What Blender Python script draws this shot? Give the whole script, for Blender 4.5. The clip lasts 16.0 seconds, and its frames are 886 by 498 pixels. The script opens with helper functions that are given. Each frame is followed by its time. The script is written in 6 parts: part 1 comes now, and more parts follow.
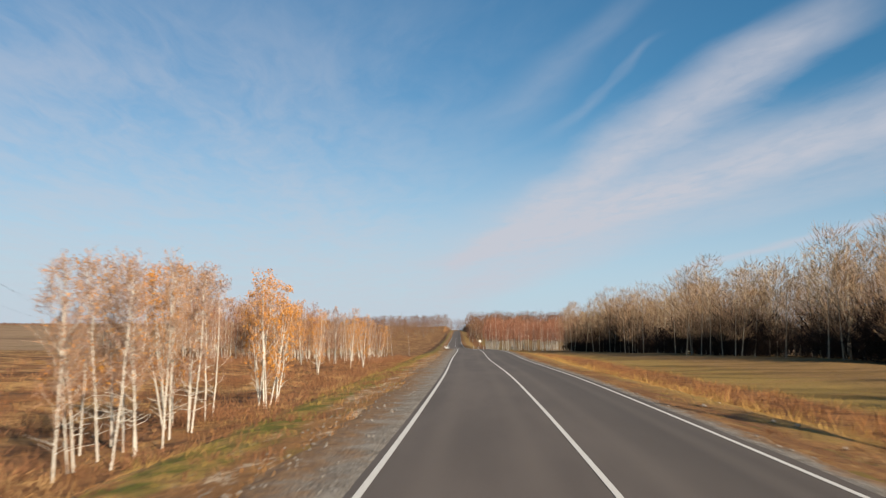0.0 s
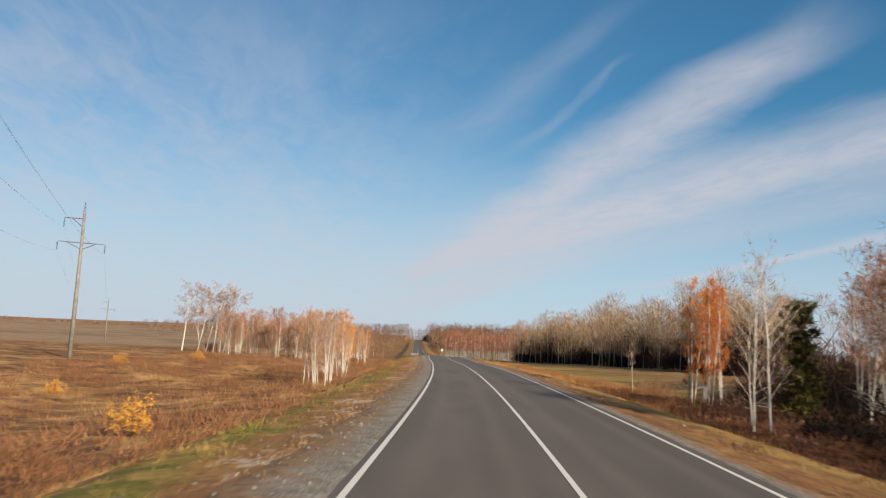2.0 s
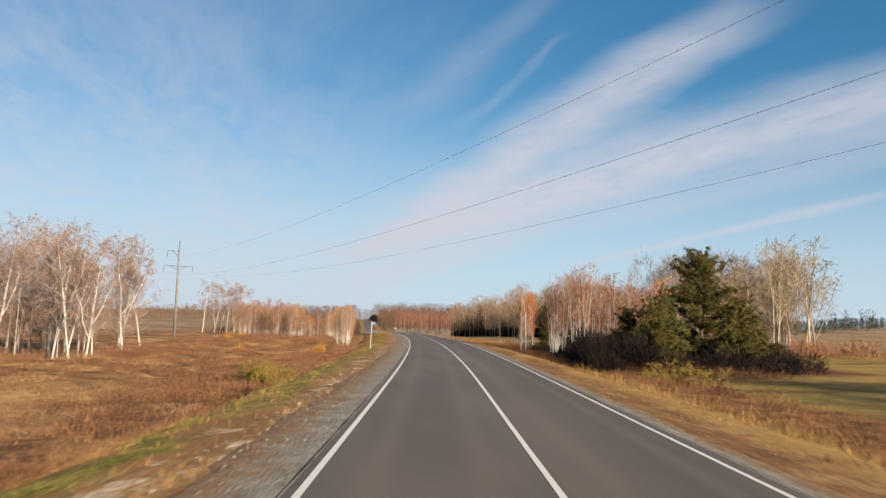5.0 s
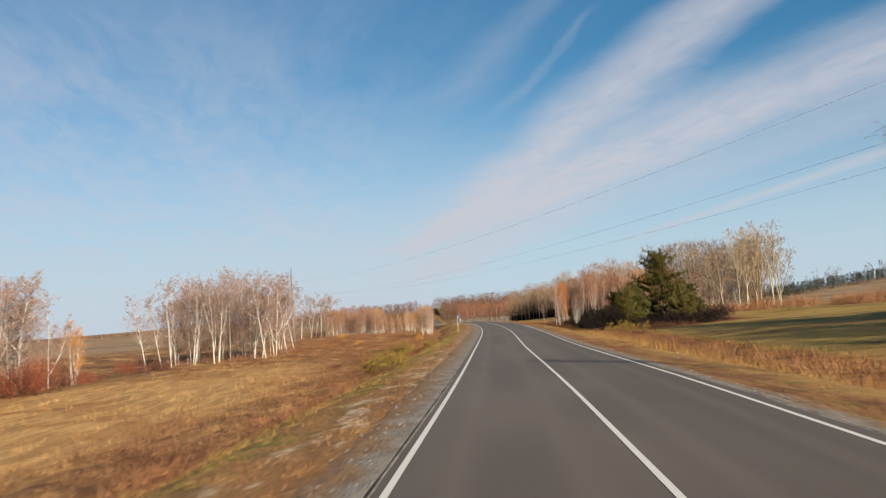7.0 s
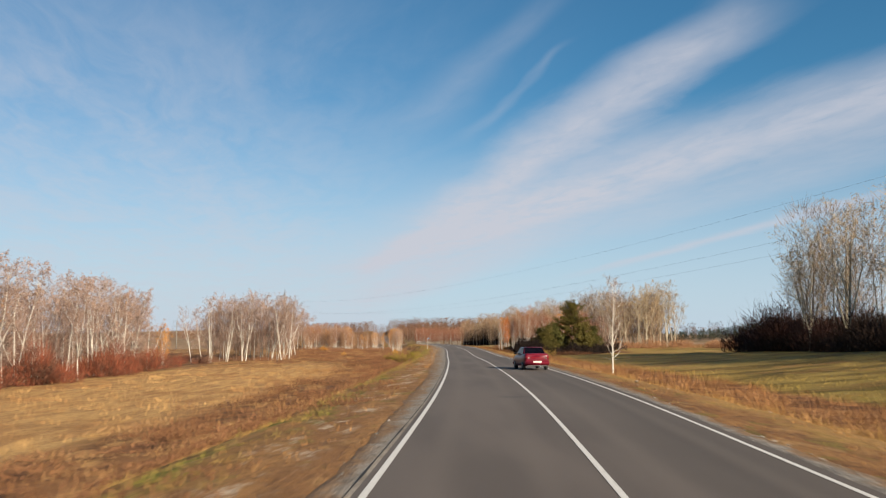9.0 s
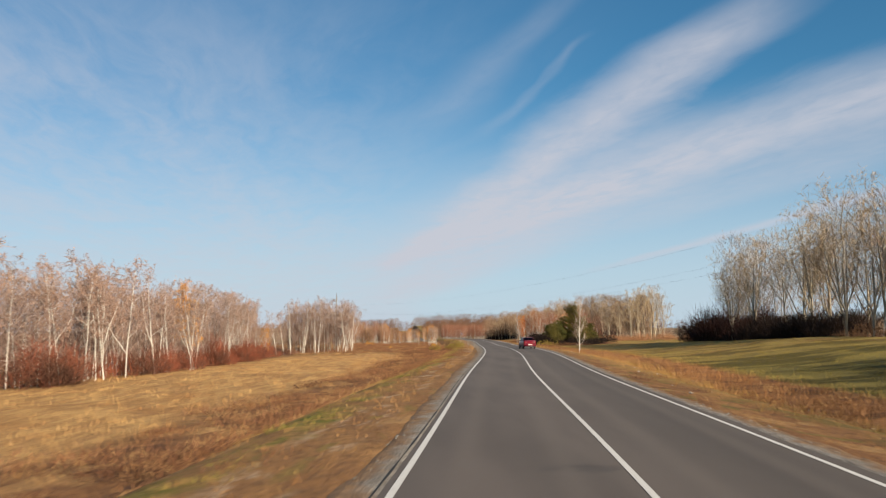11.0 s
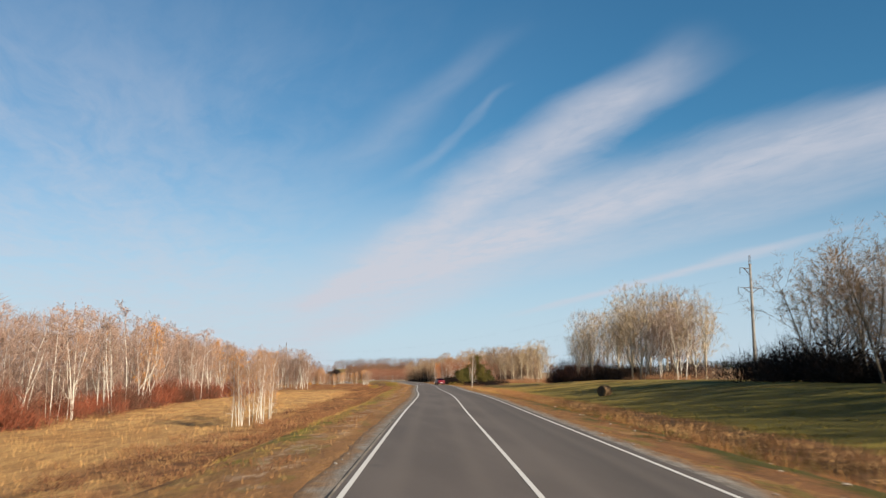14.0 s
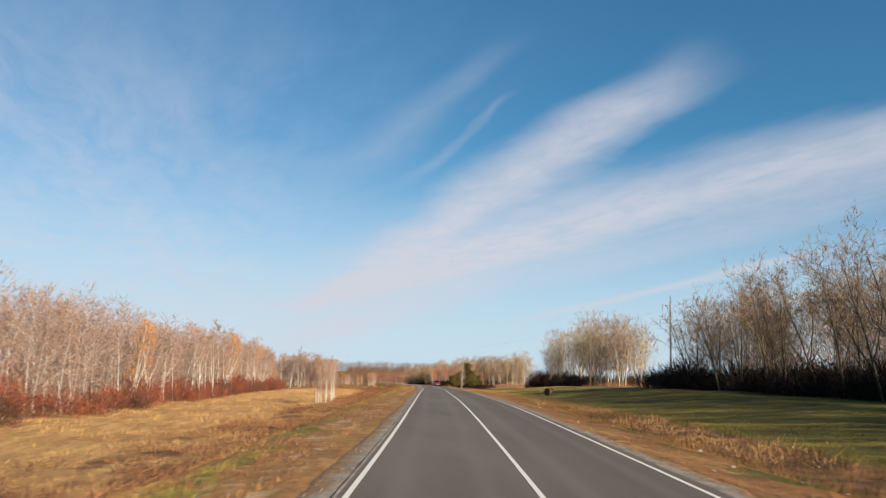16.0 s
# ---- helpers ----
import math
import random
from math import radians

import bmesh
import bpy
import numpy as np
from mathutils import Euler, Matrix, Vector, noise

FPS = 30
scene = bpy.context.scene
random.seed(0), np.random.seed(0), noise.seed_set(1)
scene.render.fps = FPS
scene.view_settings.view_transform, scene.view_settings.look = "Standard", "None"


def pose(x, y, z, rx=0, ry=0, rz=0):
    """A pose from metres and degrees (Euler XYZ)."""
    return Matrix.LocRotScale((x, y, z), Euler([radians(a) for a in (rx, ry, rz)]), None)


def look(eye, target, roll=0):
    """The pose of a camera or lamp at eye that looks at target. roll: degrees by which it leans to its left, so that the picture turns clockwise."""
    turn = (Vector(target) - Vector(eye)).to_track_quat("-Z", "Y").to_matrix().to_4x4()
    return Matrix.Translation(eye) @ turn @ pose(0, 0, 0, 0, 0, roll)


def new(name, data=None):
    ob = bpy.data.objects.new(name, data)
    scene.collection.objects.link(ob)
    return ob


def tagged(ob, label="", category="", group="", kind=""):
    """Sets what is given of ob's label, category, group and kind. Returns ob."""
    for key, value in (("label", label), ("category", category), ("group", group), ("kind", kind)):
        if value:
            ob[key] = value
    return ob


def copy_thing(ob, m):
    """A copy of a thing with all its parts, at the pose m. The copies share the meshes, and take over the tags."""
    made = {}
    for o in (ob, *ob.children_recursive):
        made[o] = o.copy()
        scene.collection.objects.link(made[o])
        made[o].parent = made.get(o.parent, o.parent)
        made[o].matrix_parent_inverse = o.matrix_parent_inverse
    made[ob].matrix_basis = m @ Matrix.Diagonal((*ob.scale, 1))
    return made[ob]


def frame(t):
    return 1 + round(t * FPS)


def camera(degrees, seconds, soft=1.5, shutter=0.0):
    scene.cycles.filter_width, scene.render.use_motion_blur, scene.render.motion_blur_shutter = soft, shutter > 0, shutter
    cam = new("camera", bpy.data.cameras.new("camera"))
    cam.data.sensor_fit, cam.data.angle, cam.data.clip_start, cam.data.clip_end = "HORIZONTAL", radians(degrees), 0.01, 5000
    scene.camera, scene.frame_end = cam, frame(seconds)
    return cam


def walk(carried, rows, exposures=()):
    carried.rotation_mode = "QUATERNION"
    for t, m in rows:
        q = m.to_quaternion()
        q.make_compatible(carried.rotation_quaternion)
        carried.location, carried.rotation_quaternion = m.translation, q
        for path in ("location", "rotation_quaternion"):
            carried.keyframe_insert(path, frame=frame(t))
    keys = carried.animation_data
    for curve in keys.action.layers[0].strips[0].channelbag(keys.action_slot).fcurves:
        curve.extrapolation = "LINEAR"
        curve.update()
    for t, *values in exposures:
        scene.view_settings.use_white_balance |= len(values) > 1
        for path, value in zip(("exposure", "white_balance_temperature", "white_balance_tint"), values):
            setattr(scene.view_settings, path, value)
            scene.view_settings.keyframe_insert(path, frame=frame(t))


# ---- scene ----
cam = camera(56.18, 16.0, soft=1.2, shutter=0.3)
PATH = [
    (0, pose(-1.850, 0.000, 2.166, 95.82, -0.87, 3.05)),
    (0.5, pose(-1.910, -12.764, 2.167, 95.89, -1.75, 2.34)),
    (1, pose(-2.074, -25.538, 2.169, 96.44, -0.57, 2.18)),
    (1.5, pose(-2.328, -38.326, 2.169, 95.53, -2.61, 2.25)),
    (2, pose(-2.666, -50.970, 2.169, 96.56, -3.14, 0.21)),
    (2.5, pose(-3.090, -63.502, 2.167, 96.35, -0.35, -0.34)),
    (3, pose(-3.586, -76.051, 2.160, 96.87, -1.40, -2.22)),
    (3.5, pose(-4.153, -88.602, 2.136, 96.86, -1.71, -3.55)),
    (4, pose(-4.812, -101.263, 2.092, 96.36, -3.22, -3.53)),
    (6.5, pose(-8.251, -165.320, 2.296, 94.64, 3.01, -1.27)),
    (7, pose(-9.065, -178.197, 2.345, 94.63, 3.81, 0.46)),
    (7.5, pose(-9.966, -191.132, 2.378, 93.82, 1.60, -0.48)),
    (8, pose(-11.005, -204.123, 2.381, 95.92, 3.27, -0.17)),
    (8.5, pose(-12.237, -217.212, 2.338, 95.74, 0.67, -1.53)),
    (9, pose(-13.558, -230.454, 2.281, 96.09, 0.05, -2.85)),
    (11.5, pose(-19.888, -297.286, 2.209, 95.79, 0.20, -0.71)),
    (12, pose(-21.454, -310.649, 2.179, 96.14, -0.57, 0.23)),
    (12.5, pose(-22.983, -324.028, 2.135, 96.91, 0.89, -0.58)),
    (13, pose(-24.481, -337.520, 2.084, 97.93, 1.57, -3.09)),
    (13.5, pose(-26.004, -351.200, 2.012, 98.31, 2.53, -6.39)),
    (14, pose(-27.571, -364.930, 1.900, 98.78, -0.07, -7.02)),
    (14.5, pose(-29.164, -378.683, 1.738, 99.21, -2.78, -9.65)),
    (15, pose(-30.800, -392.456, 1.555, 98.61, -2.84, -11.12)),
    (15.5, pose(-32.506, -406.233, 1.384, 98.34, -1.59, -9.21)),
    (16, pose(-34.291, -420.007, 1.219, 99.14, -1.77, -7.29)),
]
walk(cam, PATH, exposures=[(0, 1.10), (3, 1.14), (3.5, 1.24), (4, 1.27), (5.5, 1.20), (6.5, 1.12), (9, 1.15), (12, 1.12), (13.5, 1.12), (14.3, 1.24), (16, 1.28)])

# ---- world, sun ----
SUN_TO = Vector((0.57, -0.82, 0.390)).normalized()
sun_el = math.asin(SUN_TO.z)
sun_az = math.atan2(SUN_TO.x, SUN_TO.y)
sun = new("sun", bpy.data.lights.new("sun", "SUN"))
sun.data.energy, sun.data.angle, sun.data.color = 5.0, radians(0.6), (1.0, 0.85, 0.655)
sun.matrix_basis = look((0, 0, 200), tuple(Vector((0, 0, 200)) - SUN_TO * 50))

world = bpy.data.worlds.new("world")
scene.world = world
world.use_nodes = True


class Nodes:
    """A short way to write node trees."""

    def __init__(self, tree):
        self.tree = tree
        tree.nodes.clear()

    def add(self, kind, inputs=()):
        n = self.tree.nodes.new(kind)
        for k, v in dict(inputs).items():
            self.put(n.inputs[k], v)
        return n

    def put(self, socket, v):
        if isinstance(v, bpy.types.NodeSocket):
            self.tree.links.new(v, socket)
        else:
            socket.default_value = v

    def math(self, op, a, b=0.0, c=0.0, clamp=False):
        n = self.tree.nodes.new("ShaderNodeMath")
        n.operation, n.use_clamp = op, clamp
        for i, v in enumerate((a, b, c)):
            self.put(n.inputs[i], v)
        return n.outputs[0]

    def ramp(self, v, lo, hi, a=0.0, b=1.0, smooth=True):
        n = self.tree.nodes.new("ShaderNodeMapRange")
        n.interpolation_type = "SMOOTHSTEP" if smooth else "LINEAR"
        for i, x in enumerate((v, lo, hi, a, b)):
            self.put(n.inputs[i], x)
        return n.outputs[0]

    def mix(self, f, a, b):
        n = self.tree.nodes.new("ShaderNodeMix")
        n.data_type = "RGBA"
        self.put(n.inputs[0], f)
        for i, v in ((6, a), (7, b)):
            self.put(n.inputs[i], v if isinstance(v, bpy.types.NodeSocket) else (*v, 1.0))
        return n.outputs[2]

    def noise(self, vec, scale, detail=4.0, rough=0.55, warp=0.0):
        n = self.add("ShaderNodeTexNoise", {"Scale": scale, "Detail": detail, "Roughness": rough, "Distortion": warp})
        if vec is not None:
            self.put(n.inputs["Vector"], vec)
        return n.outputs["Fac"]


def build_sky():
    n = Nodes(world.node_tree)
    tex = n.add("ShaderNodeTexSky")
    tex.sky_type, tex.sun_disc, tex.sun_elevation, tex.sun_rotation = "NISHITA", False, sun_el, sun_az
    tex.altitude, tex.air_density, tex.dust_density, tex.ozone_density = 100.0, 1.0, 0.6, 3.0
    sky = tex.outputs[0]
    way = n.add("ShaderNodeTexCoord").outputs["Generated"]
    sep = n.add("ShaderNodeSeparateXYZ", {0: way})
    dx, dy, dz = sep.outputs
    up = n.math("MAXIMUM", dz, 0.012)
    px, py = n.math("DIVIDE", dx, up), n.math("DIVIDE", dy, up)
    # streaky ice cloud: noise drawn out along the wind, with slow swells that bend the bands
    slow = n.add("ShaderNodeCombineXYZ", {0: n.math("MULTIPLY", px, 1.1), 1: n.math("MULTIPLY", py, 0.55), 2: 1.0}).outputs[0]
    swell = n.math("SUBTRACT", n.noise(slow, 1.0, 3.0, 0.5), 0.5)
    px2 = n.math("ADD", px, n.math("MULTIPLY", swell, 0.45))
    across = n.math("ADD", px2, n.math("MULTIPLY", py, 0.2))
    vec = n.add("ShaderNodeCombineXYZ", {0: n.math("MULTIPLY", across, 1.9), 1: n.math("MULTIPLY", py, 0.55), 2: 3.0}).outputs[0]
    fine = n.add("ShaderNodeCombineXYZ", {0: n.math("MULTIPLY", across, 6.5), 1: n.math("MULTIPLY", py, 2.2), 2: 7.0}).outputs[0]
    streak = n.noise(vec, 1.0, 6.0, 0.6, 0.5)
    thread = n.noise(fine, 1.0, 5.0, 0.62, 0.5)
    grain = n.math("ADD", n.math("MULTIPLY", streak, 0.6), n.math("MULTIPLY", thread, 0.4))
    total = None
    # a, b: the band's middle runs along x = a - b y; its half width; fades in from y0 to y1 and out from y2 to y3; strength
    for a, b, w, y0, y1, y2, y3, k in (
            (1.42, 0.152, 0.30, 2.1, 2.8, 9.0, 18.0, 0.95),
            (2.95, 0.285, 0.68, 1.6, 2.8, 8.0, 14.0, 0.92),
            (2.20, 0.215, 0.85, 3.0, 4.2, 9.0, 16.0, 0.70),
            (3.10, 0.150, 0.50, 2.0, 3.0, 6.0, 10.0, 0.50),
            (3.80, 0.075, 0.20, 4.5, 6.5, 10.0, 15.0, 0.75),
            (1.27, 0.235, 0.08, 2.75, 3.0, 3.6, 4.4, 0.20),
            (1.20, 0.300, 0.20, 2.2, 2.7, 3.4, 4.3, 0.20),
            (1.75, 0.100, 1.05, 4.2, 6.5, 14.0, 30.0, 0.85),
            (0.40, -0.030, 0.20, 5.2, 5.7, 6.3, 7.0, 0.22)):
        d = n.math("ABSOLUTE", n.math("SUBTRACT", n.math("ADD", px2, n.math("MULTIPLY", py, b)), a))
        d = n.math("MULTIPLY", d, n.ramp(py, y0, y0 + 1.7, 2.6, 1.0))
        d = n.math("ADD", d, n.math("MULTIPLY", n.math("SUBTRACT", grain, 0.5), 0.16 + w * 1.1))
        band = n.ramp(d, w * 1.35, w * 0.1)
        band = n.math("MULTIPLY", band, n.ramp(n.math("ADD", py, n.math("MULTIPLY", swell, 0.7)), y0, y1))
        band = n.math("MULTIPLY", band, n.ramp(py, y2, y3, 1.0, 0.0))
        band = n.math("MULTIPLY", band, k)
        total = band if total is None else n.math("MAXIMUM", n.math("ADD", n.math("MULTIPLY", total, 0.85), n.math("MULTIPLY", band, 0.5)), n.math("MAXIMUM", total, band))
    comb = n.add("ShaderNodeCombineXYZ", {0: n.math("MULTIPLY", px, 7.0), 1: n.math("MULTIPLY", py, 3.5), 2: 11.0}).outputs[0]
    feather = n.noise(comb, 1.0, 5.0, 0.55, 0.3)
    body = n.math("MULTIPLY", total, n.math("MULTIPLY", n.ramp(grain, 0.25, 0.62, 0.50, 1.0), n.ramp(feather, 0.28, 0.66, 0.86, 1.04)))
    # thin veil to the west, and the pale air over the horizon
    veil = n.math("MULTIPLY", n.math("MULTIPLY", n.ramp(px, 0.9, -1.6), n.ramp(py, 1.2, 3.2)), n.ramp(grain, 0.3, 0.68, 0.25, 0.8))
    low = n.ramp(dz, 0.30, 0.0, 0.0, 0.85)
    alpha = n.math("MINIMUM", n.math("ADD", n.math("MULTIPLY", body, 0.84), n.math("MULTIPLY", veil, 0.66)), 0.90)
    tint = n.add("ShaderNodeVectorMath", {0: sky, 1: SKY_TINT})
    tint.operation = "MULTIPLY"
    tinted = tint.outputs[0]
    col = n.mix(low, tinted, SKY_LOW)
    col = n.mix(alpha, col, SKY_CLOUD)
    bg = n.add("ShaderNodeBackground", {"Color": col, "Strength": 0.05})
    n.add("ShaderNodeOutputWorld", {0: bg.outputs[0]})


SKY_TINT, SKY_LOW, SKY_CLOUD = (0.415, 0.86, 0.965), (5.2, 6.05, 7.1), (5.35, 5.4, 6.0)
build_sky()


# ---- materials ----
def material(name, rough=0.9, metal=0.0, spec=0.3):
    m = bpy.data.materials.new(name)
    m.use_nodes = True
    n = Nodes(m.node_tree)
    bsdf = n.add("ShaderNodeBsdfPrincipled", {"Roughness": rough, "Metallic": metal, "Specular IOR Level": spec})
    n.add("ShaderNodeOutputMaterial", {0: bsdf.outputs[0]})
    return m, n, bsdf


def bump(n, bsdf, height, strength=0.4, dist=0.02):
    b = n.add("ShaderNodeBump", {"Height": height, "Strength": strength, "Distance": dist})
    n.put(bsdf.inputs["Normal"], b.outputs[0])


def where(n):
    return n.add("ShaderNodeNewGeometry").outputs["Position"]


def stretch(n, vec, sx, sy, sz):
    v = n.add("ShaderNodeVectorMath", {0: vec, 1: (sx, sy, sz)})
    v.operation = "MULTIPLY"
    return v.outputs[0]


def attribute(n, name):
    a = n.add("ShaderNodeAttribute")
    a.attribute_name = name
    return a


def plain(name, a, b, scale=6.0, rough=0.8, metal=0.0, local=True, spec=0.3, relief=0.15):
    """Two tones mixed by noise at two scales, with a fine relief."""
    m, n, s = material(name, rough, metal, spec)
    vec = n.add("ShaderNodeTexCoord").outputs["Object"] if local else where(n)
    f = n.math("ADD", n.math("MULTIPLY", n.noise(vec, scale, 4.0), 0.6), n.math("MULTIPLY", n.noise(vec, scale * 9, 3.0), 0.4))
    n.put(s.inputs["Base Color"], n.mix(n.ramp(f, 0.35, 0.65), a, b))
    bump(n, s, n.noise(vec, scale * 14, 3.0), relief, 0.01)
    return m


def varied(name, tones, rough=0.85, patch=0.0):
    """Foliage and twigs: the tone changes from piece to piece and from plant to plant."""
    m, n, s = material(name, rough, spec=0.2)
    isl = n.add("ShaderNodeNewGeometry").outputs["Random Per Island"]
    obj = n.add("ShaderNodeObjectInfo").outputs["Random"]
    c = n.mix(isl, tones[0], tones[1])
    c = n.mix(n.ramp(obj, 0.25, 0.9), c, tones[2])
    if patch:
        c = n.mix(n.ramp(n.noise(where(n), patch, 3.0), 0.42, 0.6), c, tones[3])
    n.put(s.inputs["Base Color"], c)
    return m


def birch_bark():
    m, n, s = material("birch_bark", 0.75)
    vec = n.add("ShaderNodeTexCoord").outputs["Object"]
    mark = n.noise(stretch(n, vec, 7, 7, 26), 1.0, 3.0)
    big = n.noise(stretch(n, vec, 3, 3, 2.2), 1.0, 3.0)
    f = n.math("MULTIPLY", n.ramp(mark, 0.56, 0.64), n.ramp(big, 0.35, 0.65, 0.35, 1.0))
    c = n.mix(n.noise(vec, 3.0, 3.0), (0.52, 0.49, 0.44), (0.38, 0.34, 0.285))
    n.put(s.inputs["Base Color"], n.mix(f, c, (0.049, 0.038, 0.032)))
    bump(n, s, mark, 0.4, 0.01)
    return m


def asphalt():
    m, n, s = material("asphalt", 0.82, spec=0.35)
    p = where(n)
    q = attribute(n, "q").outputs["Fac"]
    grit = n.noise(p, 90.0, 3.0, 0.7)
    blot = n.noise(stretch(n, p, 0.5, 0.08, 1), 1.0, 5.0)
    spot = n.ramp(n.noise(p, 0.35, 3.0), 0.68, 0.76)
    wheel = n.math("ABSOLUTE", n.math("SUBTRACT", n.math("ABSOLUTE", n.math("SUBTRACT", n.math("ABSOLUTE", q), 1.8)), 0.85))
    lane = n.ramp(wheel, 0.42, 0.0, 0.0, 0.5)
    c = n.mix(n.ramp(blot, 0.35, 0.65), (0.075, 0.060, 0.051), (0.099, 0.080, 0.068))
    run = n.noise(stretch(n, p, 0.02, 0.006, 1), 1.0, 2.0)
    dark = n.math("MULTIPLY", n.ramp(n.math("ABSOLUTE", n.math("SUBTRACT", q, n.math("ADD", 2.2, run))), 0.75, 0.05), 0.55)
    c = n.mix(n.ramp(q, -0.3, 2.4, 0.0, 0.62), c, (0.063, 0.051, 0.043))
    c = n.mix(dark, c, (0.052, 0.042, 0.036))
    c = n.mix(lane, c, (0.108, 0.088, 0.074))
    c = n.mix(n.math("MULTIPLY", spot, 0.45), c, (0.031, 0.028, 0.027))
    c = n.mix(n.ramp(grit, 0.58, 0.75, 0.0, 0.35), c, (0.147, 0.129, 0.116))
    n.put(s.inputs["Base Color"], c)
    bump(n, s, grit, 0.35, 0.006)
    return m


def line_paint():
    m, n, s = material("road_paint", 0.7)
    p = where(n)
    worn = n.ramp(n.noise(p, 14.0, 5.0, 0.7), 0.52, 0.72, 0.0, 0.55)
    n.put(s.inputs["Base Color"], n.mix(worn, (0.518, 0.504, 0.476), (0.168, 0.161, 0.154)))
    bump(n, s, n.noise(p, 70.0, 3.0), 0.3, 0.004)
    return m


def gravel():
    m, n, s = material("gravel", 0.95)
    p = where(n)
    v = n.add("ShaderNodeTexVoronoi", {"Vector": p, "Scale": 17.0})
    c = n.mix(n.ramp(n.noise(p, 1.1, 4.0), 0.35, 0.65), (0.13, 0.111, 0.091), (0.199, 0.174, 0.145))
    tone = n.add("ShaderNodeSeparateXYZ", {0: v.outputs["Color"]}).outputs[0]
    c = n.mix(n.ramp(tone, 0.70, 1.0, 0.0, 0.6), c, (0.322, 0.294, 0.259))
    c = n.mix(n.ramp(tone, 0.3, 0.0, 0.0, 0.5), c, (0.063, 0.056, 0.049))
    out = attribute(n, "outer").outputs["Fac"]
    earth = n.ramp(n.math("ADD", n.math("MULTIPLY", out, 0.55), n.noise(p, 0.9, 5.0, 0.65)), 0.60, 0.92, 0.0, 0.92)
    c = n.mix(earth, c, n.mix(n.ramp(n.noise(p, 5.0, 4.0), 0.4, 0.6), (0.21, 0.115, 0.049), (0.119, 0.066, 0.032)))
    n.put(s.inputs["Base Color"], c)
    bump(n, s, v.outputs["Distance"], 0.7, 0.03)
    return m


def land_colour(n, p):
    """Colour of the dry autumn land by the distance q from the road's middle and the place along it."""
    q = attribute(n, "q").outputs["Fac"]
    xyz = n.add("ShaderNodeSeparateXYZ", {0: p})
    y = xyz.outputs[1]
    mid = n.noise(p, 0.45, 5.0, 0.6)
    streak = n.noise(stretch(n, p, 0.9, 0.16, 1), 1.0, 5.0, 0.65)
    wander = n.math("ADD", n.math("MULTIPLY", n.math("SUBTRACT", n.noise(stretch(n, p, 0.4, 0.22, 1), 1.0, 5.0, 0.6), 0.5), 4.2),
                    n.math("MULTIPLY", n.math("SUBTRACT", n.noise(p, 1.3, 3.0), 0.5), 1.3))
    qq = n.math("ADD", q, wander)
    lf, rt = n.math("MULTIPLY", qq, -1.0), qq
    litter = n.mix(n.ramp(streak, 0.38, 0.60), (0.259, 0.133, 0.05), (0.159, 0.073, 0.03))
    litter = n.mix(n.ramp(n.noise(p, 2.2, 4.0, 0.6), 0.56, 0.68, 0.0, 0.8), litter, (0.076, 0.035, 0.017))
    litter = n.mix(n.ramp(n.noise(stretch(n, p, 0.8, 0.3, 1), 1.3, 4.0), 0.56, 0.64, 0.0, 0.7), litter, (0.115, 0.112, 0.022))
    litter = n.mix(n.ramp(n.noise(p, 0.55, 5.0, 0.7), 0.54, 0.66, 0.0, 0.75), litter, (0.085, 0.042, 0.02))
    litter = n.mix(n.ramp(n.noise(stretch(n, p, 0.7, 0.35, 1), 0.8, 4.0, 0.65), 0.57, 0.66, 0.0, 0.6), litter, (0.36, 0.225, 0.095))
    # tanner litter left of the road, brightened to offset a slope facing from the sun
    lifted_litter = n.mix(n.ramp(q, -3.0, 3.0, 0.0, 0.85), n.mix(0.3, litter, (0.341, 0.182, 0.071)), litter)
    litter = lifted_litter
    turf = n.mix(n.ramp(n.noise(p, 0.8, 6.0, 0.7), 0.42, 0.58), (0.115, 0.112, 0.018), (0.290, 0.185, 0.052))
    turf = n.mix(n.ramp(n.math("SUBTRACT", n.noise(stretch(n, p, 0.5, 0.16, 1), 1.0, 5.0, 0.62), n.ramp(y, -190.0, -40.0, 0.0, 0.11)), 0.42, 0.54, 0.0, 0.85), turf, litter)
    # darker olive and rust turf: the windbreak's shade is put into this tone
    by_windbreak = n.ramp(y, -215.0, -290.0)
    verge_shade = n.mix(n.ramp(n.noise(stretch(n, p, 0.6, 0.25, 1), 1.0, 5.0, 0.62), 0.44, 0.58), (0.044, 0.046, 0.007), (0.176, 0.08, 0.03))
    rust = n.mix(n.ramp(mid, 0.36, 0.58), (0.075, 0.034, 0.016), (0.205, 0.098, 0.040))
    gold = n.mix(n.ramp(streak, 0.36, 0.62), (0.455, 0.275, 0.106), (0.305, 0.168, 0.066))
    gold = n.mix(n.math("MULTIPLY", n.ramp(n.noise(p, 0.11, 4.0), 0.52, 0.64, 0.0, 0.75), n.ramp(y, -200.0, -60.0, 0.45, 1.0)), gold, (0.235, 0.097, 0.032))
    wild = n.mix(n.ramp(n.noise(p, 0.16, 6.0, 0.68), 0.46, 0.60), rust, gold)
    tame = n.ramp(y, -50.0, -95.0)
    weedy = n.mix(n.ramp(n.math("ADD", n.noise(stretch(n, p, 0.30, 0.14, 1), 1.0, 5.0, 0.6), n.ramp(y, -230.0, -300.0, 0.0, 0.04)), 0.50, 0.60, 0.0, 0.85), rust, gold)
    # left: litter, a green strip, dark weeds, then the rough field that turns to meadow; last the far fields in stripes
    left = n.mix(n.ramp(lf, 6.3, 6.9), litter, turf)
    left = n.mix(n.ramp(lf, 8.0, 9.0), left, weedy)
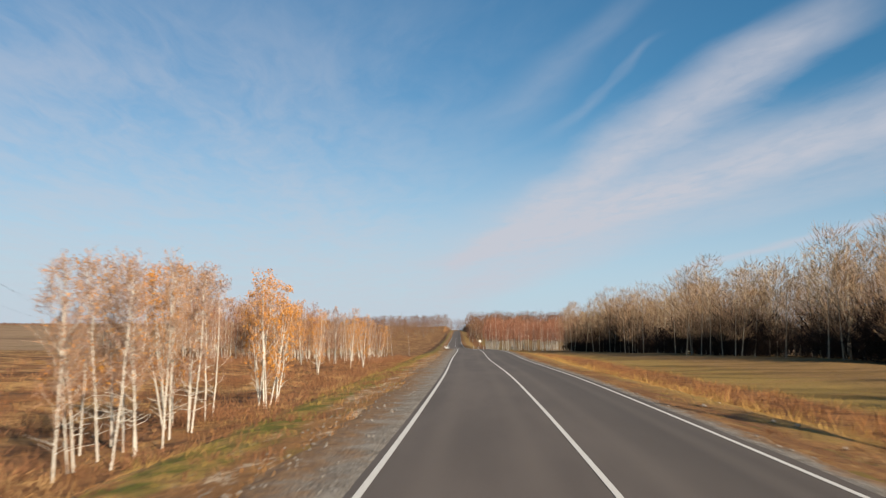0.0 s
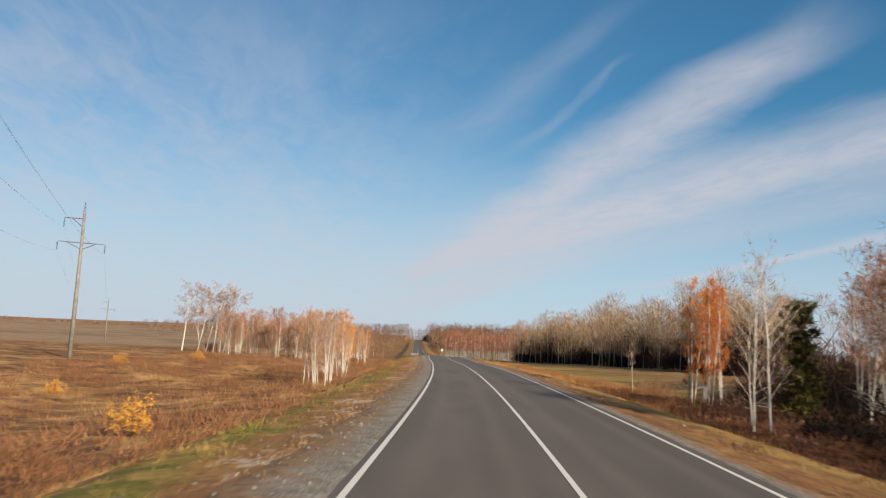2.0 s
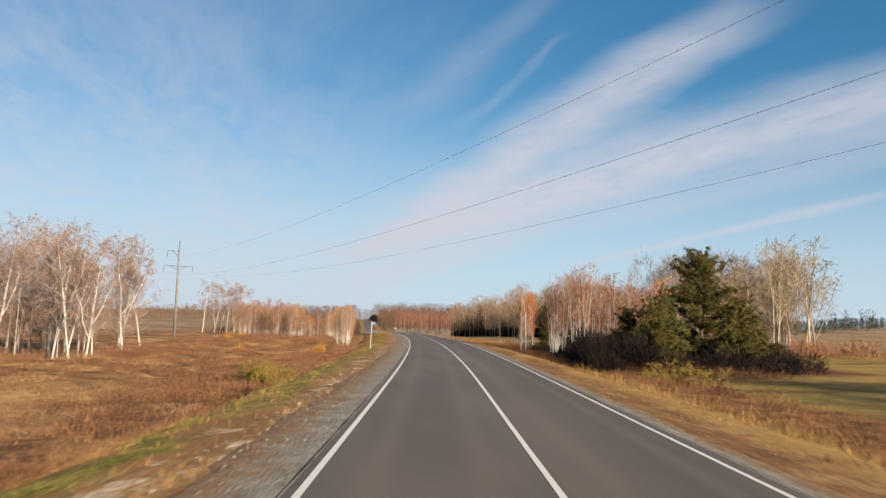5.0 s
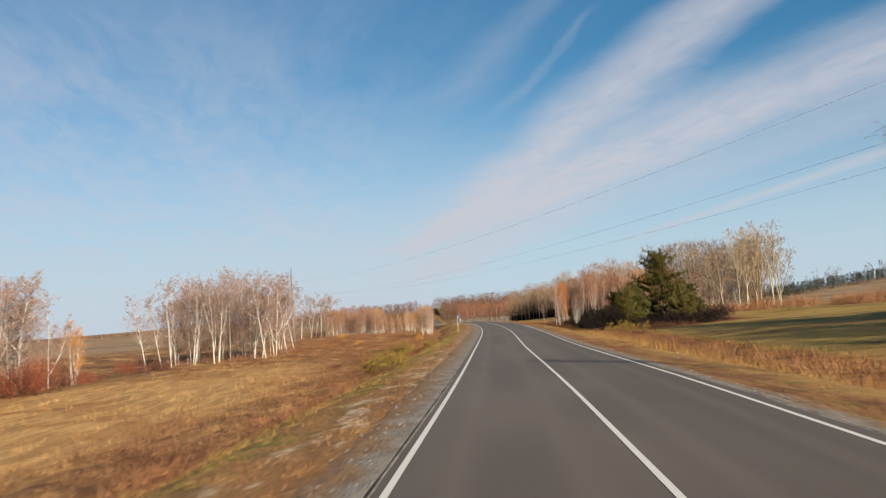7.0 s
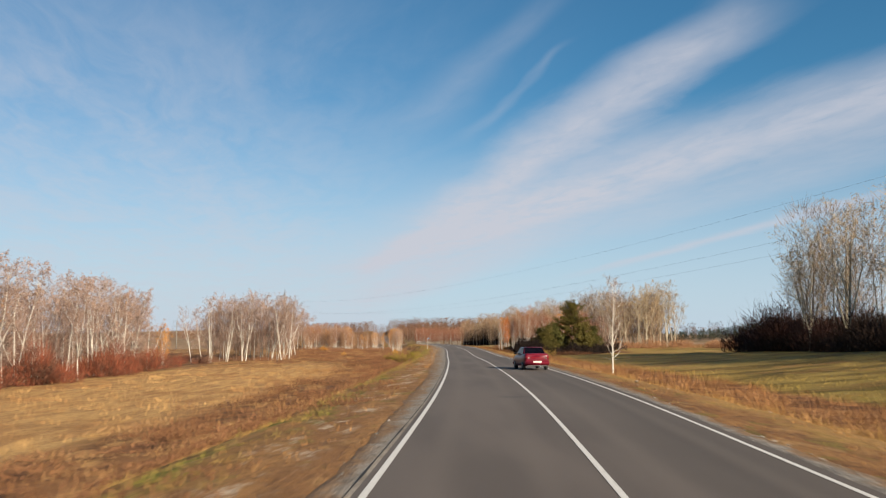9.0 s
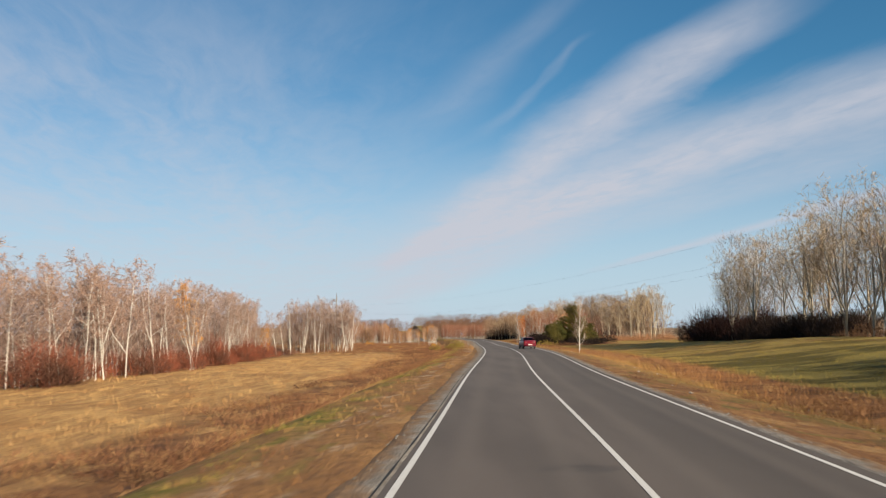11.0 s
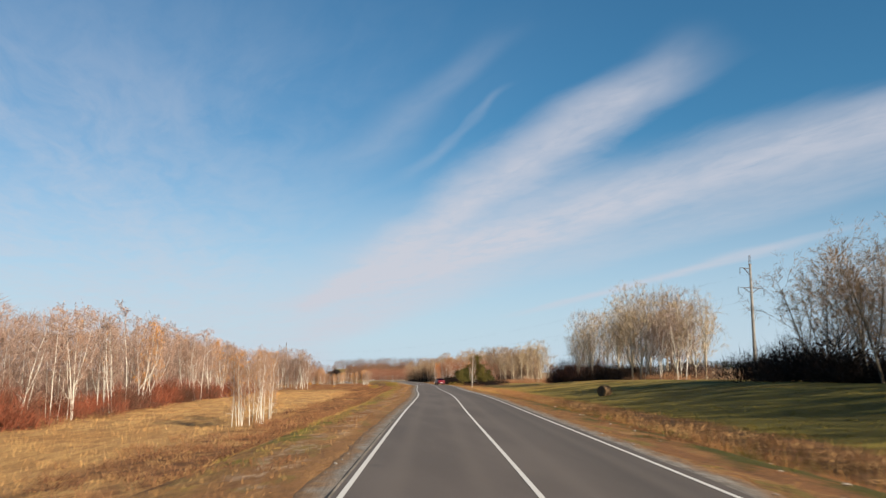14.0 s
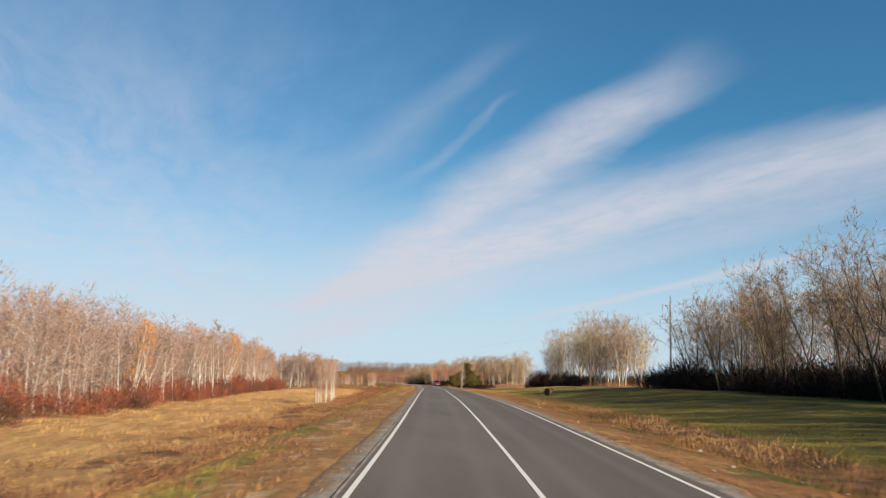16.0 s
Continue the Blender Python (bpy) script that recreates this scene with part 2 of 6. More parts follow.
    left = n.mix(n.ramp(lf, 17.0, 21.0), left, n.mix(tame, wild, gold))
    stripe = n.noise(stretch(n, p, 0.012, 0.0015, 1), 1.0, 2.0)
    far = n.mix(n.ramp(stripe, 0.40, 0.46), (0.194, 0.123, 0.076), (0.306, 0.208, 0.129))
    far = n.mix(n.ramp(stripe, 0.56, 0.60), far, (0.212, 0.147, 0.071))
    far = n.mix(n.ramp(n.noise(stretch(n, p, 0.45, 0.03, 1), 1.0, 5.0, 0.65), 0.42, 0.62, 0.0, 0.55), far, (0.140, 0.088, 0.048))
    far = n.mix(n.ramp(n.noise(p, 0.03, 6.0, 0.7), 0.50, 0.66, 0.0, 0.5), far, (0.285, 0.190, 0.092))
    left = n.mix(n.ramp(lf, 100.0, 135.0), left, far)
    # right: litter, green ditch, rusty weeds, then crop
    lush = n.noise(stretch(n, p, 0.025, 0.22, 1), 1.0, 4.0)
    crop = n.mix(n.ramp(lush, 0.40, 0.58), (0.072, 0.060, 0.010), (0.215, 0.165, 0.040))
    stubble = n.mix(n.ramp(lush, 0.28, 0.70), (0.147, 0.088, 0.03), (0.253, 0.15, 0.059))
    pale = n.mix(n.ramp(lush, 0.36, 0.54), (0.125, 0.084, 0.020), (0.285, 0.195, 0.052))
    pale = n.mix(n.ramp(n.noise(stretch(n, p, 0.10, 0.30, 1), 1.0, 5.0, 0.65), 0.50, 0.62, 0.0, 0.8), pale, (0.270, 0.145, 0.050))
    crop = n.mix(n.ramp(y, -215.0, -150.0), crop, pale)
    # the crop deepens beside the windbreak, shade included in the colour
    crop = n.mix(n.ramp(y, -235.0, -300.0), crop, n.mix(n.ramp(lush, 0.46, 0.64), (0.066, 0.060, 0.010), (0.170, 0.136, 0.026)))
    field = n.mix(n.ramp(y, 20.0, 60.0), crop, n.mix(n.ramp(rt, 21.0, 30.0), n.mix(0.3, crop, stubble), stubble))
    # verge and ditch weeds turn to their shade-toned mix beside the windbreak
    right = n.mix(n.ramp(rt, 5.6, 6.8), n.mix(0.15, litter, (0.115, 0.056, 0.024)), n.mix(by_windbreak, n.mix(0.6, turf, (0.300, 0.165, 0.060)), verge_shade))
    right = n.mix(n.ramp(rt, 10.4, 11.4), right, n.mix(by_windbreak, n.mix(n.ramp(mid, 0.38, 0.58), (0.110, 0.046, 0.019), (0.265, 0.122, 0.046)), n.mix(n.ramp(mid, 0.42, 0.62), (0.059, 0.032, 0.012), (0.159, 0.08, 0.036))))
    right = n.mix(n.ramp(rt, 15.5, 17.5), right, field)
    right = n.mix(n.ramp(rt, 90.0, 120.0), right, far)
    # rust litter under the birches, stretched over the ditch to paint tree shade
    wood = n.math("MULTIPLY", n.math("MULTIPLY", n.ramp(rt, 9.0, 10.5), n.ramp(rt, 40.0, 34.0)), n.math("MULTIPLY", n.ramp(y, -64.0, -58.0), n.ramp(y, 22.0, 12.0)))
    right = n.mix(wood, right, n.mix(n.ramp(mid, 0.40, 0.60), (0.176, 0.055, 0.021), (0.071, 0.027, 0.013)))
    # painted windbreak shade over the field: pale flecks are held back here
    field_shade = n.math("MULTIPLY", n.ramp(rt, 9.0, 13.0), by_windbreak)
    return n.mix(n.ramp(q, -1.0, 1.0), left, right), q, y, mid, n.math("SUBTRACT", 1.0, n.math("MULTIPLY", field_shade, 0.8))


def ground_soil():
    m, n, s = material("autumn_ground", 0.95, spec=0.15)
    p = where(n)
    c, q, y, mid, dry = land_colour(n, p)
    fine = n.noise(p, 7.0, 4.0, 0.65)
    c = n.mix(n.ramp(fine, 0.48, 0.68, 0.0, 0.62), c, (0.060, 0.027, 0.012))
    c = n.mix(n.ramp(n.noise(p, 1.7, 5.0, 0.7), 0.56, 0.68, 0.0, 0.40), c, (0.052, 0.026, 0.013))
    # dry drops by the windbreak, where fewer pale flecks stand for shade
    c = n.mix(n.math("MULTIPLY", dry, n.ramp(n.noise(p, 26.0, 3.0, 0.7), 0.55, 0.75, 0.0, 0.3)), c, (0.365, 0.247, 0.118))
    # bare pale earth in ragged patches where the verge meets the gravel
    lie = n.math("MULTIPLY", n.math("MULTIPLY", n.ramp(q, -7.0, -6.2), n.ramp(q, -4.7, -5.2)), n.ramp(y, -260.0, -185.0, 0.55, 1.0))
    bare = n.math("MULTIPLY", n.ramp(n.noise(stretch(n, p, 0.8, 0.35, 1), 1.0, 6.0, 0.72), 0.52, 0.60), n.ramp(n.noise(p, 4.0, 4.0, 0.7), 0.40, 0.56, 0.15, 0.9))
    c = n.mix(n.math("MULTIPLY", lie, bare), c, (0.470, 0.375, 0.270))
    n.put(s.inputs["Base Color"], c)
    bump(n, s, n.math("ADD", n.math("MULTIPLY", mid, 0.6), n.math("MULTIPLY", fine, 0.4)), 0.9, 0.25)
    return m


def grass_mat():
    m, n, s = material("dry_grass", 0.9, spec=0.15)
    isl = n.add("ShaderNodeNewGeometry").outputs["Random Per Island"]
    p = where(n)
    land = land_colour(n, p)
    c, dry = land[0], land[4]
    # dry thins the pale blades where windbreak shade is painted
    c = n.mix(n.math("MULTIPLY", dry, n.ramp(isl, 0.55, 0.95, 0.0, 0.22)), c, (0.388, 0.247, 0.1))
    c = n.mix(n.ramp(isl, 0.35, 0.05, 0.0, 0.30), c, (0.118, 0.053, 0.021))
    n.put(s.inputs["Base Color"], c)
    return m


M_ASPHALT, M_LINE, M_GRAVEL, M_GROUND, M_GRASS, M_BIRCH = asphalt(), line_paint(), gravel(), ground_soil(), grass_mat(), birch_bark()
M_STONE = plain("stone", (0.11, 0.10, 0.09), (0.26, 0.235, 0.205), 3.0, local=False)
M_GREYBARK = plain("poplar_bark", (0.40, 0.345, 0.255), (0.17, 0.135, 0.095), 2.5)
M_PINEBARK = plain("pine_bark", (0.104, 0.057, 0.031), (0.047, 0.029, 0.018), 4.0)
M_TWIG = varied("birch_twigs", ((0.281, 0.182, 0.14), (0.166, 0.099, 0.073), (0.291, 0.172, 0.104)))
M_WEED = varied("rust_weed_stalks", ((0.23, 0.108, 0.05), (0.10, 0.046, 0.024), (0.26, 0.145, 0.068)))
M_PALETWIG = varied("pale_birch_twigs", ((0.275, 0.190, 0.152), (0.135, 0.088, 0.070), (0.255, 0.162, 0.122)))
M_REDDISH = varied("reddish_birch_twigs", ((0.265, 0.122, 0.074), (0.125, 0.056, 0.037), (0.255, 0.118, 0.064)))
# darker copies of the poplar tones: the windbreak's shaded side is painted in
M_WINDBARK = plain("shaded_poplar_bark", (0.135, 0.107, 0.075), (0.052, 0.041, 0.029), 2.5)
M_WINDTWIG = varied("shaded_poplar_twigs", ((0.218, 0.156, 0.101), (0.104, 0.07, 0.047), (0.198, 0.135, 0.083)))
# browner copy of the poplar twigs with the woods' inner shade in its tone
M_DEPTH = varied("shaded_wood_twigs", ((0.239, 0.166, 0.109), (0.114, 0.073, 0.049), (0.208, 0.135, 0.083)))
M_GREYTWIG = varied("poplar_twigs", ((0.37, 0.282, 0.182), (0.185, 0.135, 0.086), (0.35, 0.255, 0.152)))
# near black: shade at the foot of the woods is painted into these twigs
M_DARKTWIG = varied("shaded_thicket_twigs", ((0.017, 0.0095, 0.007), (0.008, 0.005, 0.004), (0.022, 0.012, 0.008)))
M_REDTWIG = varied("red_thicket", ((0.25, 0.056, 0.028), (0.085, 0.028, 0.018), (0.19, 0.075, 0.036), (0.075, 0.035, 0.022)), patch=0.22)
M_BROWNTWIG = varied("brown_thicket", ((0.22, 0.115, 0.065), (0.12, 0.06, 0.036), (0.24, 0.12, 0.06)))
M_ORANGE = varied("orange_leaves", ((0.499, 0.234, 0.045), (0.37, 0.136, 0.025), (0.468, 0.209, 0.04)))
M_RUST = varied("rust_leaves", ((0.499, 0.161, 0.025), (0.338, 0.088, 0.014), (0.468, 0.161, 0.026)))
# dark brown that paints the shade between the trees
M_INNER = varied("shaded_inner_twigs", ((0.068, 0.039, 0.029), (0.031, 0.019, 0.015), (0.062, 0.035, 0.023)))
M_YELLOW = varied("yellow_leaves", ((0.468, 0.234, 0.036), (0.322, 0.146, 0.025), (0.436, 0.217, 0.036)))
M_NEEDLE = varied("pine_needles", ((0.088, 0.081, 0.018), (0.034, 0.035, 0.009), (0.099, 0.081, 0.019)))
M_OLIVE = varied("olive_leaves", ((0.21, 0.15, 0.024), (0.11, 0.085, 0.015), (0.20, 0.15, 0.024)))
M_CRACK = plain("tar_seam", (0.014, 0.013, 0.013), (0.028, 0.026, 0.025), 3.0, local=False)
M_RUBBLE = plain("pale_rubble", (0.364, 0.315, 0.259), (0.238, 0.196, 0.154), 3.0, local=False)
M_MAROON = varied("maroon_shrub_twigs", ((0.065, 0.026, 0.020), (0.030, 0.014, 0.011), (0.075, 0.034, 0.022)))
M_TUSSOCK = varied("pale_tussock_grass", ((0.31, 0.195, 0.09), (0.18, 0.100, 0.045), (0.28, 0.165, 0.072)))
M_TURFTUFT = varied("verge_tuft_grass", ((0.15, 0.135, 0.026), (0.075, 0.072, 0.014), (0.27, 0.18, 0.06), (0.24, 0.15, 0.05)), patch=0.5)
M_BROWNWEED = varied("dark_brown_weeds", ((0.115, 0.050, 0.024), (0.055, 0.025, 0.014), (0.145, 0.066, 0.030)))
M_FAR = varied("far_wood", ((0.13, 0.065, 0.044), (0.062, 0.032, 0.026), (0.109, 0.057, 0.036), (0.156, 0.081, 0.044)), patch=0.02)
M_FARPINE = varied("far_pines", ((0.021, 0.027, 0.011), (0.012, 0.017, 0.008), (0.021, 0.026, 0.01)))
M_FARTRUNK = plain("far_trunks", (0.286, 0.26, 0.218), (0.13, 0.104, 0.078), 0.4, local=False)
M_CONCRETE = plain("weathered_concrete", (0.20, 0.185, 0.165), (0.12, 0.11, 0.10), 1.5)
M_STEEL = plain("rusty_steel", (0.12, 0.105, 0.10), (0.07, 0.055, 0.05), 8.0, 0.6, 0.5)
M_WIRE = plain("aluminium_wire", (0.09, 0.09, 0.095), (0.06, 0.06, 0.065), 2.0, 0.5, 0.6)
M_WHITE = plain("white_paint", (0.46, 0.45, 0.43), (0.33, 0.32, 0.30), 5.0, 0.6)
M_BLUE = plain("blue_enamel", (0.012, 0.125, 0.31), (0.02, 0.16, 0.36), 6.0, 0.4)
M_STRAW = varied("straw", ((0.15, 0.095, 0.048), (0.07, 0.043, 0.024), (0.13, 0.08, 0.042)))

# ---- the lie of the land ----
ROAD_Y = np.array([-900., -440, -400, -360, -320, -280, -240, -200, -160, -120, -80, -40, 0, 40, 80, 120, 170, 235, 320, 500, 700, 900, 1300, 3500])
ROAD_X = np.array([-105., -35.07, -29.87, -25.15, -20.68, -16.14, -12.62, -8.80, -6.08, -3.97, -1.90, -0.52, 0, -0.50, -1.68, -2.61, -4.6, -8.6, -13.5, -21, -28, -35, -50, -130])
ROAD_Z = np.array([-3.0, -1.19, -0.71, -0.22, -0.02, 0.07, 0.09, 0.22, 0.11, -0.10, -0.01, 0.0, 0.0, 0.01, -0.19, -0.25, -0.9, -2.0, -3.2, -3.2, -1.0, 2.5, 7.0, 9.0])


RISE_Y = np.array([-600., -450, -330, -290, -250, -170, -110, -60, 60, 200, 400])
RISE_Z = np.array([1.0, 1.2, 1.4, 1.9, 2.1, 2.1, 1.2, 0.2, 0.4, 0.5, 0.0])


def along(values, y):
    """A smooth curve through the road's knots."""
    y = np.asarray(y, float)
    m = np.gradient(values, ROAD_Y)
    i = np.clip(np.searchsorted(ROAD_Y, y) - 1, 0, len(ROAD_Y) - 2)
    h = ROAD_Y[i + 1] - ROAD_Y[i]
    u = np.clip((y - ROAD_Y[i]) / h, 0, 1)
    return ((2 * u**3 - 3 * u**2 + 1) * values[i] + (u**3 - 2 * u**2 + u) * h * m[i]
            + (3 * u**2 - 2 * u**3) * values[i + 1] + (u**3 - u**2) * h * m[i + 1])


def road_x(y):
    return along(ROAD_X, y)


def road_z(y):
    return along(ROAD_Z, y)


FALL_Y = np.array([-900., -450, -352, -312, -285, -250, -215, -190, -153, -110, -85, -64, -40, 200])
FALL_Z = np.array([0.03, 0.03, 0.03, 0.05, 0.08, 0.08, 0.08, 0.05, 0.03, 0.10, 0.15, 0.10, 0.04, 0.0])


def surf(q, y):
    """Height of the asphalt: the right-hand lane falls off to its edge."""
    return road_z(y) - np.interp(y, FALL_Y, FALL_Z) * np.clip(q, 0, 3.9) / 3.5


def step(a, b, x):
    u = np.clip((np.asarray(x, float) - a) / (b - a), 0, 1)  # b may lie below a
    return u * u * (3 - 2 * u)


def waves(x, y):
    """Gentle unevenness of the fields."""
    return (np.sin(x * 0.31 + 1.3 * np.sin(y * 0.17)) * np.sin(y * 0.23 + 0.7 * np.sin(x * 0.21)) * 0.5
            + np.sin(x * 0.083 + y * 0.061) * np.sin(y * 0.047 - x * 0.03) * 0.5)


def height(x, y):
    x, y = np.asarray(x, float), np.asarray(y, float)
    q = x - road_x(y)
    a = np.abs(q)
    low = step(50, -40, y)
    left = (-0.22 * step(4.2, 6.6, a) - 2.05 * step(6.6, 13.5, a) - 0.40 * step(13, 24, a) + 0.4 * step(40, 70, a) * (1 - low)
            - low * (0.25 * step(14, 26, a) + 0.9 * step(30, 75, a)))
    right = -0.16 * step(4.2, 5.6, a) - 0.95 * step(6.0, 11.5, a) + 0.25 * step(14, 40, a)
    bed = surf(q, y)
    z = bed + np.where(q < 0, left, right)
    z = z + waves(x, y) * (0.10 * step(7, 11, a) + 0.22 * step(14, 40, a)) * (1 - 0.9 * step(80, 150, a))
    z = z + 0.75 * np.maximum(waves(x * 1.5 + 3, y * 1.5), 0) * (q < 0) * step(13, 19, a) * (1 - step(38, 50, a)) * step(-90, -60, y) * (1 - step(110, 150, y))
    z = z + 0.05 * np.sin(x * 2.1 + y * 0.7) * np.sin(y * 1.7 - x * 0.4) * step(6.5, 8, a)
    # the right-hand fields climb away from the road
    lift = np.interp(y, RISE_Y, RISE_Z)
    z = z + np.where(q > 0, lift * step(15, 48, a), 0)
    # wooded rises far ahead
    z = z + 16 * np.exp(-(((x - 120) / 260) ** 2 + ((y - 1350) / 320) ** 2)) + 12 * np.exp(-(((x + 420) / 500) ** 2 + ((y - 1900) / 300) ** 2))
    z = z + 5 * step(150, 600, q) * np.exp(-(((y - 420) / 420) ** 2))
    z = z + 13 * np.exp(-(((x - 340) / 115) ** 2 + ((y - 420) / 110) ** 2))
    return np.where(a < 4.0, bed - 0.07, np.where(a < 16, np.minimum(z, bed - 0.045), z))


def mesh_of(name, verts, faces, mat, smooth=False):
    me = bpy.data.meshes.new(name)
    verts, faces = np.asarray(verts, np.float32), np.asarray(faces, np.int32)
    k = faces.shape[1]
    me.vertices.add(len(verts))
    me.vertices.foreach_set("co", verts.ravel())
    me.loops.add(faces.size)
    me.loops.foreach_set("vertex_index", faces.ravel())
    me.polygons.add(len(faces))
    me.polygons.foreach_set("loop_start", np.arange(0, faces.size, k, dtype=np.int32))
    me.polygons.foreach_set("use_smooth", np.full(len(faces), smooth))
    me.update(calc_edges=True)
    me.materials.append(mat)
    return me


def sheet(name, ys, qs, lift, mat, attr=None):
    """A strip that follows the road: qs are offsets to its side."""
    Y, Q = np.meshgrid(ys, qs, indexing="ij")
    X = road_x(Y) + Q
    Z = lift(X, Y, Q)
    n, k = Y.shape
    i = np.arange(n * k).reshape(n, k)
    faces = np.stack([i[:-1, :-1], i[:-1, 1:], i[1:, 1:], i[1:, :-1]], -1).reshape(-1, 4)
    me = mesh_of(name, np.stack([X, Y, Z], -1).reshape(-1, 3), faces, mat, True)
    if attr:
        attr(me, Q.ravel())
    return new(name, me)


def q_attr(me, q):
    me.attributes.new("q", "FLOAT", "POINT").data.foreach_set("value", q.astype(np.float32))


near_y = np.arange(-520, 160, 2.5)
far_y = np.concatenate([np.arange(160, 420, 6.0), np.geomspace(420, 3400, 60)])
back_y = -np.geomspace(3000, 522, 24)
side = np.concatenate([[0, 3.6, 4.3], np.arange(4.8, 16, 0.8), np.arange(16.5, 40, 1.6), np.geomspace(41, 3200, 46)])
ground = sheet("ground", np.concatenate([back_y, near_y, far_y]), np.concatenate([-side[:0:-1], side]),
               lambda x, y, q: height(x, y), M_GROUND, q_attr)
tagged(ground, "dry autumn fields with tan grass, brown weeds and green crop", "ground", kind="structure")

road_y = np.concatenate([np.arange(-520, 330, 3.0), np.arange(330, 1300, 12.0)])
road = sheet("road", road_y, np.array([-3.98, -3.85, -2.65, -1.8, -0.95, 0, 0.95, 1.8, 2.65, 3.85, 3.98]),
             lambda x, y, q: surf(q, y) - 0.02 * (np.abs(q) > 3.9), M_ASPHALT, q_attr)
tagged(road, "grey asphalt two-lane country road, slightly worn in the wheel tracks", "road", kind="structure")
for q0, w, words in ((-3.5, 0.056, "solid white edge line painted on the asphalt"), (0.0, 0.054, "solid white centre line painted on the asphalt"),
                     (3.5, 0.056, "solid white edge line painted on the asphalt")):
    ln = sheet("road_marking", np.arange(-520, 700, 2.0), np.array([q0 - w, q0, q0 + w]), lambda x, y, q: surf(q, y) + 0.006, M_LINE)
    tagged(ln, words, "road marking", kind="structure")


def shoulder(sign, wide, words, seed):
    """Gravel beside the asphalt with a ragged outer edge; wide gives its breadth along the road."""
    ys = np.arange(-520, 330, 0.7)
    rng = np.random.default_rng(seed)
    rag = np.convolve(rng.normal(0, 1, len(ys) + 8), np.ones(9) / 9, "valid")[: len(ys)]
    out = wide(ys) * (1 + 0.32 * rag + 0.07 * rng.normal(0, 1, len(ys)))
    u = np.linspace(0, 1, 8)
    Y = np.repeat(ys[:, None], 8, 1)
    inner = (3.80 + 0.03 * np.sin(ys * 0.9) if sign > 0 else 3.64 - 0.02 * step(-140, -90, ys)) 
    Q = sign * (inner[:, None] + np.maximum(out + 3.9 - inner, 0.15)[:, None] * u[None])
    X = road_x(Y) + Q
    Z = height(X, Y) + 0.035 + 0.02 * np.sin(Y * 2.3 + Q * 5) * np.sin(Y * 0.9) * (u > 0)
    bed = surf(Q[:, 0], ys)
    Z[:, 0] = bed - 0.004
    for j in range(1, 7):
        Z[:, j] = np.maximum(Z[:, j], bed + 0.010 - 0.09 * np.maximum(np.abs(Q[:, j]) - 3.95, 0))
    Z[:, -1] -= 0.03
    n, k = Y.shape
    i = np.arange(n * k).reshape(n, k)
    faces = np.stack([i[:-1, :-1], i[:-1, 1:], i[1:, 1:], i[1:, :-1]], -1).reshape(-1, 4)
    if sign < 0:
        faces = faces[:, ::-1]
    me = mesh_of("gravel_shoulder", np.stack([X, Y, Z], -1).reshape(-1, 3), faces, M_GRAVEL, True)
    me.attributes.new("outer", "FLOAT", "POINT").data.foreach_set("value", np.tile(u, len(ys)).astype(np.float32))
    tagged(new("gravel_shoulder", me), words, "shoulder", kind="structure")


shoulder(-1, lambda y: 0.42 + 0.95 * step(-225, -90, y), "grey crushed-stone road shoulder with loose pebbles", 3)
shoulder(1, lambda y: 0.55 + 0 * y, "narrow grey gravel strip along the asphalt edge", 4)


seam_y = np.arange(-520, -66, 0.5)
seam_w = 0.016 + 0.010 * np.sin(seam_y * 1.7) * np.sin(seam_y * 0.43 + 1)
seam_q = -3.735 + 0.012 * np.sin(seam_y * 0.21)
seam_v = [np.column_stack([road_x(seam_y) + seam_q + k * seam_w, seam_y, road_z(seam_y) + 0.016]) for k in (-1, 1)]
seam_i, seam_n = np.arange(len(seam_y) - 1), len(seam_y)
tagged(new("asphalt_seam", mesh_of("asphalt_seam", np.concatenate(seam_v), np.stack([seam_i, seam_i + seam_n, seam_i + seam_n + 1, seam_i + 1], -1), M_CRACK)),
       "thin dark open seam along the asphalt edge", "road", kind="structure")


